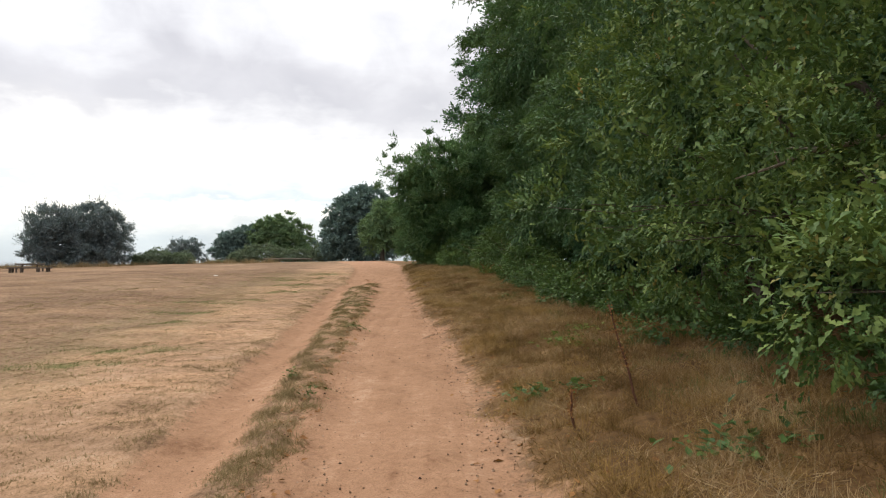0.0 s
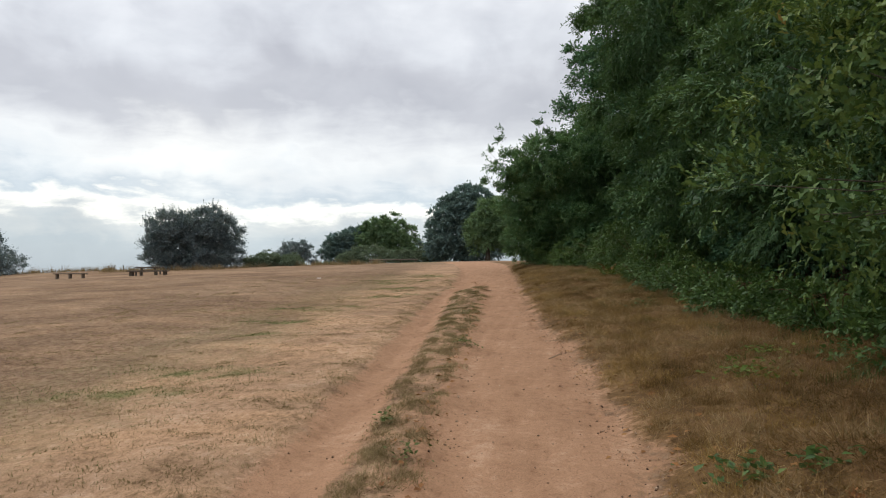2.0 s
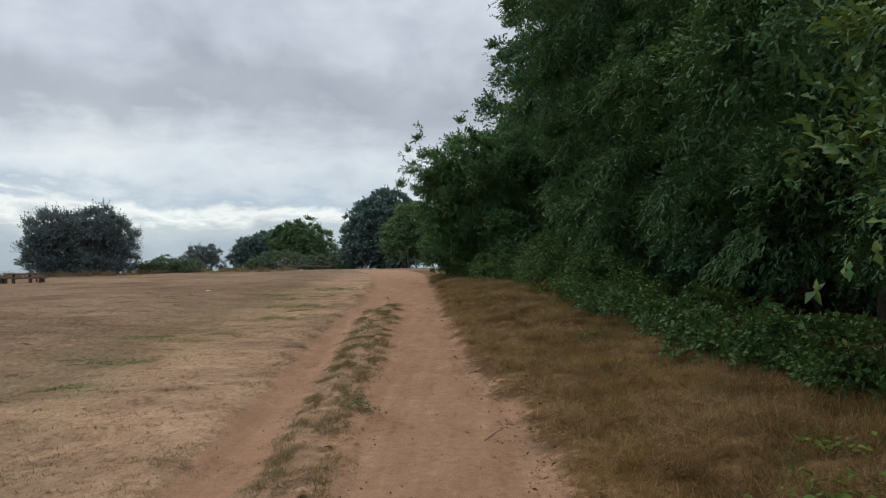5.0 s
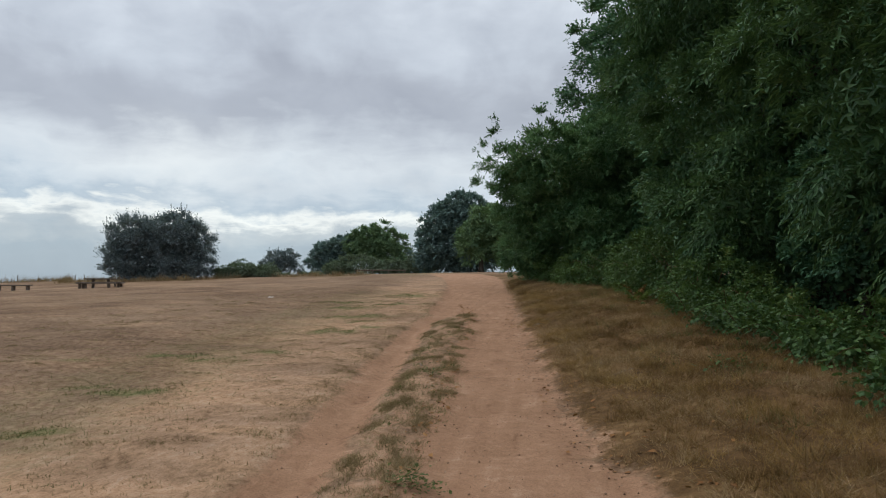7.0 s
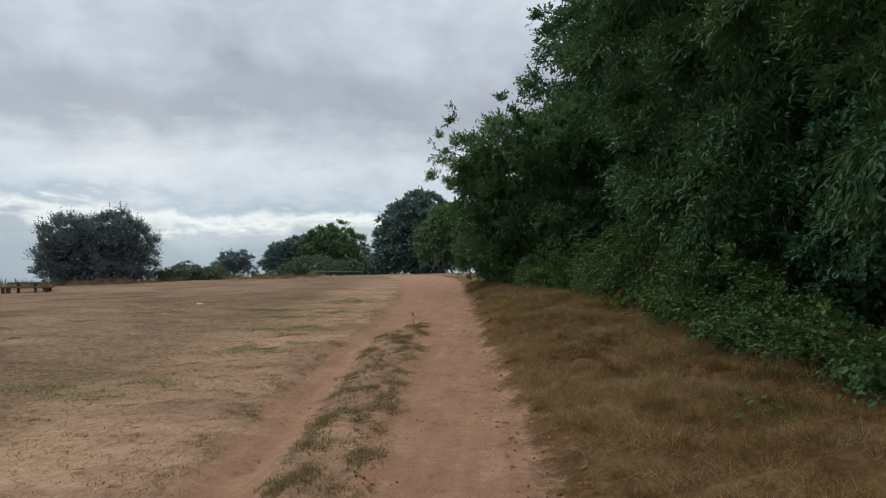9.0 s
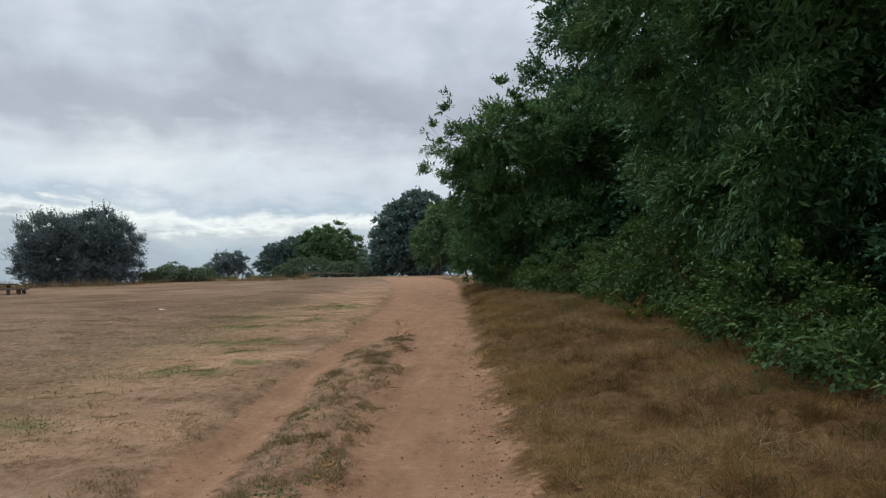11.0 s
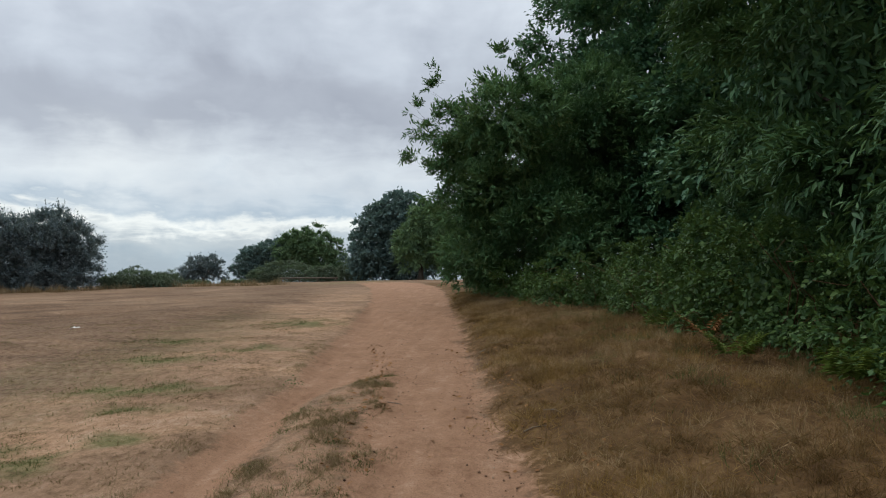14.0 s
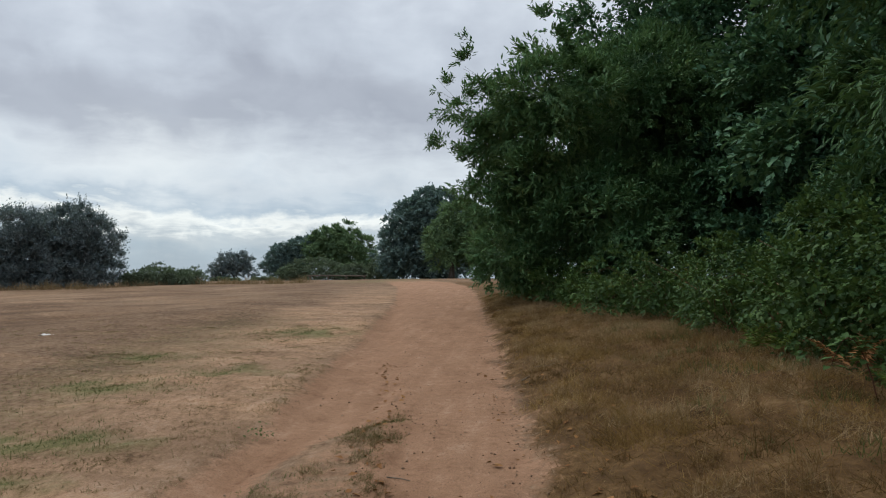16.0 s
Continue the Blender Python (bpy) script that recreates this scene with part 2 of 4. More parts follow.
def ground_material():
    m, tree, b = surface("heath_ground", 0.95, 0.1)
    place = tree.nodes.new("ShaderNodeTexCoord").outputs["Object"]

    def mask(name):
        n = tree.nodes.new("ShaderNodeAttribute")
        n.attribute_name = name
        return n.outputs["Fac"]

    broad, medium = noise_node(tree, place, 0.25, 5, 0.6), noise_node(tree, place, 1.6, 6, 0.65)
    small, grain = noise_node(tree, place, 11, 5, 0.65), noise_node(tree, place, 70, 4, 0.7)
    long = tree.nodes.new("ShaderNodeMapping")
    long.inputs["Scale"].default_value = (1.6, 1.0, 1)
    tree.links.new(place, long.inputs[0])
    tufts = noise_node(tree, long.outputs[0], 8, 6, 0.78)

    def sharpen(value, lo, hi):
        n = tree.nodes.new("ShaderNodeMapRange")
        n.inputs["From Min"].default_value, n.inputs["From Max"].default_value = lo, hi
        tree.links.new(value, n.inputs["Value"])
        return n.outputs[0]

    def broken(name, amount, width):
        ragged = math_node(tree, "ADD", mask(name), math_node(tree, "MULTIPLY", math_node(tree, "SUBTRACT", math_node(tree, "ADD", math_node(tree, "MULTIPLY", small, 0.6), math_node(tree, "MULTIPLY", medium, 0.4)), 0.5), amount))
        return sharpen(ragged, 0.5 - width, 0.5 + width)

    mixed = math_node(tree, "ADD", math_node(tree, "MULTIPLY", medium, 0.5), math_node(tree, "MULTIPLY", small, 0.5))
    field = ramp_node(tree, math_node(tree, "ADD", math_node(tree, "MULTIPLY", tufts, 0.65), math_node(tree, "MULTIPLY", broad, 0.35)), [
        (0.39, (0.093, 0.056, 0.033)), (0.465, (0.155, 0.096, 0.058)), (0.53, (0.211, 0.137, 0.086)), (0.61, (0.279, 0.195, 0.128))])
    apron = ramp_node(tree, math_node(tree, "ADD", math_node(tree, "MULTIPLY", tufts, 0.6), math_node(tree, "MULTIPLY", medium, 0.4)), [
        (0.39, (0.163, 0.100, 0.058)), (0.46, (0.267, 0.168, 0.101)), (0.53, (0.328, 0.208, 0.131)), (0.62, (0.376, 0.259, 0.177))])
    worn = tree.nodes.new("ShaderNodeMapping")
    worn.inputs["Scale"].default_value = (2.6, 0.22, 1)
    tree.links.new(place, worn.inputs[0])
    tread = math_node(tree, "ADD", math_node(tree, "MULTIPLY", mixed, 0.7), math_node(tree, "MULTIPLY", noise_node(tree, worn.outputs[0], 2.0, 4, 0.6), 0.3))
    sand = ramp_node(tree, tread, [(0.36, (0.204, 0.110, 0.064)), (0.45, (0.281, 0.160, 0.096)), (0.54, (0.325, 0.189, 0.116)), (0.64, (0.407, 0.259, 0.171))])
    soil = ramp_node(tree, mixed, [(0.34, (0.058, 0.032, 0.014)), (0.46, (0.105, 0.060, 0.026)), (0.56, (0.155, 0.092, 0.041)), (0.68, (0.24, 0.155, 0.078))])
    green = ramp_node(tree, tufts, [(0.3, (0.075, 0.079, 0.030)), (0.5, (0.128, 0.128, 0.049)), (0.7, (0.225, 0.188, 0.094))])
    # pale blue distance haze, coloured into the land past the brow
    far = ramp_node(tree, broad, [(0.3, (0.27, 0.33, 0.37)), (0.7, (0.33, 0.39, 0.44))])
    drift = tree.nodes.new("ShaderNodeMapping")
    drift.inputs["Scale"].default_value = (0.35, 0.8, 1)
    tree.links.new(place, drift.inputs[0])
    blotch = ramp_node(tree, noise_node(tree, drift.outputs[0], 1.0, 6, 0.62, 0.6), [(0.36, (0.74, 0.73, 0.72)), (0.5, (1.0, 1.0, 1.0)), (0.64, (1.22, 1.2, 1.17))])
    colour = mix_colour(tree, broken("apron", 1.1, 0.35), field, apron)
    colour = mix_colour(tree, 1.0, colour, blotch, "MULTIPLY")
    colour = mix_colour(tree, broken("verge", 1.8, 0.12), colour, soil)
    colour = mix_colour(tree, math_node(tree, "MULTIPLY", broken("green", 1.2, 0.3), 0.85), colour, green)
    colour = mix_colour(tree, broken("sand", 1.5, 0.14), colour, sand)
    crumbs = ramp_node(tree, grain, [(0.32, (0.66, 0.64, 0.62)), (0.44, (0.97, 0.97, 0.97)), (0.68, (1.16, 1.155, 1.15))])
    colour = mix_colour(tree, 1.0, colour, crumbs, "MULTIPLY")
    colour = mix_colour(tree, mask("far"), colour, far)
    tree.links.new(colour, b.inputs["Base Color"])
    height = math_node(tree, "ADD", math_node(tree, "MULTIPLY", small, 1.0), math_node(tree, "MULTIPLY", grain, 0.22))
    relief = node(tree, "ShaderNodeBump", Strength=0.85, Distance=0.035)
    tree.links.new(height, relief.inputs["Height"])
    tree.links.new(relief.outputs[0], b.inputs["Normal"])
    return m


GROUND = ground_material()


# ---- mesh helpers ----
def thing(name, x, y, label, category, group="", z=None):
    ob = new(name)
    ob.location = (x, y, height_at(x, y) if z is None else z)
    return tagged(ob, label, category, group)


def raw_mesh(name, points, faces, material, smooth=False):
    """A mesh from numpy arrays: points (n, 3) and faces (m, 3) or (m, 4)."""
    data = bpy.data.meshes.new(name)
    points, faces = np.asarray(points, np.float32), np.asarray(faces, np.int32)
    data.vertices.add(len(points))
    data.vertices.foreach_set("co", points.ravel())
    data.loops.add(faces.size)
    data.loops.foreach_set("vertex_index", faces.ravel())
    data.polygons.add(len(faces))
    data.polygons.foreach_set("loop_start", np.arange(0, faces.size, faces.shape[1], dtype=np.int32))
    if smooth:
        data.polygons.foreach_set("use_smooth", np.ones(len(faces), bool))
    data.update(calc_edges=True)
    data.materials.append(material)
    return data


def part(name, bm_or_data, material, parent, label=""):
    if isinstance(bm_or_data, bmesh.types.BMesh):
        data = bpy.data.meshes.new(name)
        bm_or_data.to_mesh(data)
        bm_or_data.free()
        data.materials.append(material)
    else:
        data = bm_or_data
    ob = new(name, data)
    ob.parent = parent
    return tagged(ob, label)


def tube(points, radii, sides=8):
    """A tapered tube along points, closed at its ends."""
    points = [Vector(p) for p in points]
    verts, faces = [], []
    for i, p in enumerate(points):
        way = (points[min(i + 1, len(points) - 1)] - points[max(i - 1, 0)]).normalized()
        side = way.cross(Vector((0.3, 0.9, 0.1))).normalized()
        up = way.cross(side)
        for k in range(sides):
            turn = 2 * math.pi * k / sides
            verts.append(p + (side * math.cos(turn) + up * math.sin(turn)) * radii[i])
    for i in range(len(points) - 1):
        for k in range(sides):
            n = (k + 1) % sides
            faces.append((i * sides + k, i * sides + n, (i + 1) * sides + n, (i + 1) * sides + k))
    verts.append(points[-1])
    for k in range(sides):
        faces.append(((len(points) - 1) * sides + k, (len(points) - 1) * sides + (k + 1) % sides, len(verts) - 1, len(verts) - 1))
    return verts, faces


def tube_data(name, points, radii, material, sides=8):
    verts, faces = tube(points, radii, sides)
    data = bpy.data.meshes.new(name)
    data.from_pydata([tuple(v) for v in verts], [], [f[:3] if f[2] == f[3] else f for f in faces])
    data.polygons.foreach_set("use_smooth", np.ones(len(data.polygons), bool))
    data.materials.append(material)
    return data


def bent(a, b, bow, steps, rng):
    """A crooked way from a to b."""
    a, b = np.array(a, float), np.array(b, float)
    t = np.linspace(0, 1, steps)[:, None]
    way = a + (b - a) * t + np.array((0, 0, 1.0)) * bow * np.sin(np.pi * t)
    jitter = rng.normal(0, 0.035 * np.linalg.norm(b - a), (steps, 3))
    jitter[0] = 0
    return [tuple(p) for p in way + jitter]


def beam(bm, centre, size, turn=0.0, bevel=0.012):
    made = bmesh.ops.create_cube(bm, size=1.0, matrix=Matrix.Translation(centre) @ Matrix.Rotation(turn, 4, "Z") @ Matrix.Diagonal((*size, 1)))
    edges = list({e for v in made["verts"] for e in v.link_edges})
    bmesh.ops.bevel(bm, geom=edges, offset=bevel, segments=1, affect="EDGES")
    return bm


# leaf outlines: y runs from the stalk to the tip, x across, z out of the leaf
LANCE = (np.array([(0, 0, 0), (0.15, 0.45, 0.05), (0, 1, -0.12), (-0.15, 0.45, 0.05)]), np.array([(0, 1, 2), (0, 2, 3)]))
OVAL = (np.array([(0, 0, 0), (0.3, 0.4, 0.07), (0, 1, -0.1), (-0.3, 0.4, 0.07)]), np.array([(0, 1, 2), (0, 2, 3)]))
LOBED = (np.array([(0, 0, 0), (0.17, 0.3, 0.05), (0.05, 0.46, 0), (0.22, 0.66, 0.06), (0, 1, -0.12), (-0.22, 0.66, 0.06), (-0.05, 0.46, 0), (-0.17, 0.3, 0.05)]),
         np.array([(0, 1, 7), (1, 2, 6), (1, 6, 7), (2, 3, 4), (2, 4, 6), (4, 5, 6)]))
BLADE = (np.array([(-0.5, 0, 0), (0.5, 0, 0), (0.12, 1, 0)]), np.array([(0, 1, 2)]))


def unit(v):
    return v / np.maximum(np.linalg.norm(v, axis=-1, keepdims=True), 1e-9)


def scatter(name, outline, at, along, facing, length, width, material):
    """One mesh of many leaves: at, along and facing are (n, 3), length and width (n,)."""
    shape, faces = outline
    y = unit(along)
    x = unit(np.cross(y, facing))
    z = np.cross(x, y)
    n, k = len(at), len(shape)
    pts = (at[:, None, :] + x[:, None, :] * (shape[None, :, 0:1] * width[:, None, None]) + y[:, None, :] * (shape[None, :, 1:2] * length[:, None, None])
           + z[:, None, :] * (shape[None, :, 2:3] * width[:, None, None]))
    tri = faces[None] + (np.arange(n) * k)[:, None, None]
    return raw_mesh(name, pts.reshape(-1, 3), tri.reshape(-1, 3), material)


def spaced(points, count, rng):
    """Picks count of the points so that they keep clear of one another."""
    chosen = [0]
    gap = np.linalg.norm(points - points[0], axis=1)
    for _ in range(count - 1):
        k = int(np.argmax(gap * rng.uniform(0.7, 1.0, len(points))))
        chosen.append(k)
        gap = np.minimum(gap, np.linalg.norm(points - points[k], axis=1))
    return np.array(chosen)


def spray_leaves(blobs, sprays, leaves, rng, reach, droop, mass=0.42, lump=0.16, floor=0.1, gaps=0.6):
    """Leaf seats on twigs: small domed masses spaced over a crown of ellipsoids (x, y, z, rx, ry, rz). Gives places, directions, faces, sizes."""
    blobs = np.array(blobs, float)
    c, r = blobs[:, :3], blobs[:, 3:]
    mean = r.mean(axis=1)
    area = (r[:, 0] * r[:, 1] + r[:, 1] * r[:, 2] + r[:, 0] * r[:, 2]) / 3
    q = mass * mean ** 0.8
    share = area / q ** 2
    count = int(np.clip(2.6 * gaps * share.sum(), 5, 420))
    pick = rng.choice(len(blobs), count * 5, p=share / share.sum())
    d = unit(rng.normal(0, 1, (count * 5, 3)))
    p = c[pick] + (r[pick] - 0.55 * q[pick][:, None]).clip(0.05) * d
    clear = (np.linalg.norm((p[:, None] - c[None]) / r[None], axis=2) < 0.7).sum(axis=1) < 1
    order = np.flatnonzero(clear) if clear.sum() > count else np.arange(len(p))
    order = order[spaced(p[order], count, rng)]
    p, d, pick = p[order], d[order], pick[order]
    size = q[pick] * rng.uniform(0.6, 1.35, count)
    p = p + d * (rng.normal(0, 2.2 * lump, count) * size)[:, None]
    outward = unit(d / r[pick] + np.array((0, 0, 0.2)))
    which = rng.choice(count, sprays, p=size ** 1.6 / np.sum(size ** 1.6))
    # twigs fan out over the upper, outer side of each mass and leave its underside bare
    e = unit(rng.normal(0, 0.62, (sprays, 3)) + 0.75 * outward[which] + np.array((0, 0, 0.6)))
    knob = 0.85 + 0.22 * np.sin(3.1 * (e @ rng.normal(0, 1.5, 3)) + 5 * which) + 0.14 * np.sin(e @ rng.normal(0, 5, 3) + 3 * which)
    p = p[which] + e * (size[which] * knob * rng.uniform(0.6, 1.0, sprays))[:, None] * np.array((1.15, 1.15, 0.85))
    out = unit(outward[which] * 0.4 + e + rng.normal(0, 0.3, (sprays, 3)) + np.array((0, 0, -droop * 0.5)))
    length = reach * rng.uniform(0.25, 0.8, (sprays, 1)) + reach * 0.5 * (rng.random((sprays, 1)) < 0.12)
    s = (np.arange(leaves) + rng.random((sprays, leaves))) / leaves
    at = p[:, None] + out[:, None] * (s * length)[..., None]
    at[..., 2] -= droop * length * s ** 2
    at += rng.normal(0, 0.05 * reach, at.shape)
    along = out[:, None] + rng.normal(0, 0.5, at.shape) + np.array((0, 0, -droop * 0.7))
    face = np.array((0, 0, 0.8)) + rng.normal(0, 0.35, at.shape) + e[:, None]
    at, along, face = (v.reshape(-1, 3) for v in (at, along, face))
    # sparser leaves deeper in, which close the crown's heart
    n = len(at) // 8
    inner = np.where(mean > 0.75, area, 0.0) + 1e-6
    k = rng.choice(len(blobs), n, p=inner / inner.sum())
    deep = unit(rng.normal(0, 1, (n, 3)))
    at = np.concatenate([at, c[k] + r[k] * deep * rng.uniform(0.35, 0.68, (n, 1))])
    along, face = np.concatenate([along, rng.normal(0, 1, (n, 3)) - np.array((0, 0, 0.6))]), np.concatenate([face, deep + rng.normal(0, 0.3, (n, 3))])
    big = np.concatenate([rng.uniform(0.6, 1.25, len(at) - n), rng.uniform(1.3, 1.8, n)])
    keep = at[:, 2] > floor
    return at[keep], along[keep], face[keep], big[keep]


def tree(name, label, category, x, y, tall, trunk, blobs, leaf, outline, leaf_size, sprays, leaves, seed, reach=0.6, droop=0.4, group="", wide=1.0, lump=0.16, limbs=True, floor=0.1, mass=0.42, gaps=0.6):
    """A tree: trunk, one limb to each mass of the crown, and the crown's leaves. Blobs are relative to the foot."""
    rng = np.random.default_rng(seed)
    base = thing(name, x, y, label, category, group)
    stem = bent((0, 0, -0.2), (rng.normal(0, 0.3), rng.normal(0, 0.3), tall * 0.8), 0, 9, rng)
    part("trunk", tube_data("trunk", stem, np.linspace(trunk, trunk * 0.15, 9) + np.r_[trunk * 0.35, np.zeros(8)], BARK, 10), BARK, base)
    if limbs:
        for bx, by, bz, rx, ry, rz in blobs:
            start = stem[int(np.clip(bz / tall * 5, 1, 6))]
            end = (bx + rng.normal(0, 0.2) * rx, by + rng.normal(0, 0.2) * ry, bz)
            part("limb", tube_data("limb", bent(start, end, 0.3, 6, rng), np.linspace(trunk * 0.38, trunk * 0.08, 6) * np.clip((rx / 2.0) ** 1.5, 0.16, 1.0), BARK, 6), BARK, base)
    at, along, face, size = spray_leaves(blobs, sprays, leaves, rng, reach, droop, mass, lump, floor, gaps)
    size = leaf_size * size
    part("crown", scatter("crown", outline, at, along, face, size, size * wide, leaf), leaf, base)
    return base


# ---- lie of the land ----
PROFILE_Y = np.arange(-80.0, 3001.0, 1.0)
PROFILE_Z = np.interp(PROFILE_Y, (-80, -50, 0, 12, 18, 25, 29, 47, 70, 100, 122, 160, 250, 600, 3000), (-2.2, -1.35, -0.04, 0.31, 0.53, 0.85, 1.04, 1.6, 2.05, 2.45, 2.4, 1.9, -2, -30, -130))
for _ in range(3):
    PROFILE_Z = np.convolve(np.pad(PROFILE_Z, 2, mode="edge"), np.ones(5) / 5, "valid")

PATH_RIGHT = ((-20, -5, 4.3, 7.4, 11.9, 16.5, 19, 21.7, 23.9, 26.4, 32.6, 42, 50, 62, 80, 110), (1.2, 0.85, 0.61, 0.45, 0.15, -0.4, -0.69, -0.84, -1.08, -1.28, -1.7, -2.4, -3.0, -4.2, -8, -14))
STRIP_RIGHT = ((-20, -5, 4.3, 7.4, 11.9, 16.5, 19, 22.8, 25.6, 26.6, 28, 110), (-0.4, -0.6, -0.94, -1.2, -1.45, -1.72, -2.0, -2.12, -2.34, -2.42, -2.65, -16))
STRIP_LEFT = ((-20, -5, 4.3, 8, 12, 16.5, 19, 23, 24.8, 25.7, 26.6, 28, 110), (-0.9, -1.1, -1.5, -1.82, -2.2, -2.52, -2.8, -3.08, -3.16, -2.95, -2.6, -2.66, -16))
RUT_LEFT = ((-20, -5, 4.3, 7.4, 12, 16.4, 19, 22.8, 26.2, 32.4, 41.8, 50, 62, 80, 110), (-1.5, -1.75, -2.18, -2.42, -2.76, -3.1, -3.4, -3.58, -3.62, -4.15, -5.2, -6.3, -8.5, -13, -20))
HEDGE_FOOT = ((-20, 2, 8, 14, 20, 26, 31, 35, 40, 44, 60), (3.8, 3.5, 3.3, 2.85, 2.3, 1.85, 1.35, 0.6, -1.2, -2.2, -3.0))


def line(table, y):
    """x of an edge at y, with a little wandering."""
    y = np.asarray(y, float)
    k = table[1][2]
    return np.interp(y, *table) + 0.022 * np.sin(2.1 * y + 7 * k) + 0.02 * np.sin(3.3 * y + 3 * k) + 0.016 * np.sin(8.3 * y + k) + 0.012 * np.sin(17 * y + 2 * k)


def ridge(v, lo, hi, soft):
    """1 between lo and hi, falling to 0 over soft."""
    return np.clip((v - lo) / soft + 0.5, 0, 1) * np.clip((hi - v) / soft + 0.5, 0, 1)


def wave(x, y, size, seed):
    rng = np.random.default_rng(seed)
    total = 0
    for i in range(6):
        a, k = rng.uniform(0, 6.3), (2 * math.pi / size) * rng.uniform(0.6, 1.8)
        total = total + np.sin((x * math.cos(a) + y * math.sin(a)) * k + rng.uniform(0, 6.3))
    return total / 3.5


def heights(x, y):
    x, y = np.asarray(x, float), np.asarray(y, float)
    z = np.interp(y, PROFILE_Y, PROFILE_Z)
    left = np.maximum(0, -x - 10)
    z = z - np.interp(y, (40, 56, 70), (0.026, 0.029, 0.014)) * left - 0.0009 * np.maximum(0, -x - 42) ** 2 * (np.abs(x) < 400)
    z = np.maximum(z, -130)
    near = np.clip((60 - y) / 15, 0, 1)
    right, sr, sl, rl = line(PATH_RIGHT, y), line(STRIP_RIGHT, y), line(STRIP_LEFT, y), line(RUT_LEFT, y)
    z = z - near * 0.045 * ridge(x, sr + 0.09 * wave(x, y, 0.8, 18), right, 0.16) - near * 0.085 * ridge(x, rl + 0.05, sl, 0.32)
    z = z + near * 0.012 * ridge(x, sl, sr - 0.15, 0.6) * np.clip((28 - y) / 6, 0, 1)
    z = z + near * (0.05 * np.clip((x - right) / 0.35, 0, 1) + 0.26 * np.clip((x - right - 0.1) / 2.2, 0, 1))
    z = z + near * 0.018 * wave(x, y, 1.1, 4) + near * 0.008 * wave(x, y, 0.35, 5) + np.clip((120 - y) / 20, 0, 1) * 0.05 * wave(x, y, 9, 6)
    z = z + near * np.clip((x - right - 0.25) / 0.5, 0, 1) * (0.035 * wave(x, y, 0.75, 24) + 0.02 * wave(x, y, 0.3, 25))
    middle = 0.5 * (rl + sl) + 0.06 * wave(x, y, 2.5, 17)
    z = z - near * 0.02 * ridge(x, middle - 0.03, middle + 0.05, 0.1)
    return z


def height_at(x, y):
    return float(heights(x, y))


# green patches left in the parched grass: x, y, half width, half depth
PATCHES = ((-4.6, 10.6, 1.0, 0.4), (-5.0, 9.4, 0.9, 0.35), (-5.5, 14.2, 0.5, 0.2), (-5.7, 16.2, 0.7, 0.25), (-6.5, 16.5, 0.5, 0.2), (-5.8, 18.7, 0.7, 0.3), (-5.2, 19.6, 0.5, 0.3), (-6.7, 19.1, 0.6, 0.25), (-8.2, 18.4, 0.6, 0.2),
           (-5.1, 22.6, 0.9, 0.5), (-4.4, 23.2, 0.4, 0.3), (-5.2, 25.3, 1.0, 0.5), (-4.8, 24.4, 0.5, 0.3), (-5.9, 27.5, 0.9, 0.5), (-4.9, 28.6, 0.7, 0.5), (-5.3, 33.5, 1.0, 1.2), (-6.8, 30.0, 0.8, 0.5))


def greenness(x, y):
    total = np.zeros(np.shape(x))
    for px, py, rx, ry in PATCHES:
        total = np.maximum(total, np.exp(-1.1 * (((x - px) / rx) ** 2 + ((y - py) / ry) ** 2)))
    return total * np.clip(0.75 + 0.5 * wave(x, y, 0.7, 13), 0, 1.2)


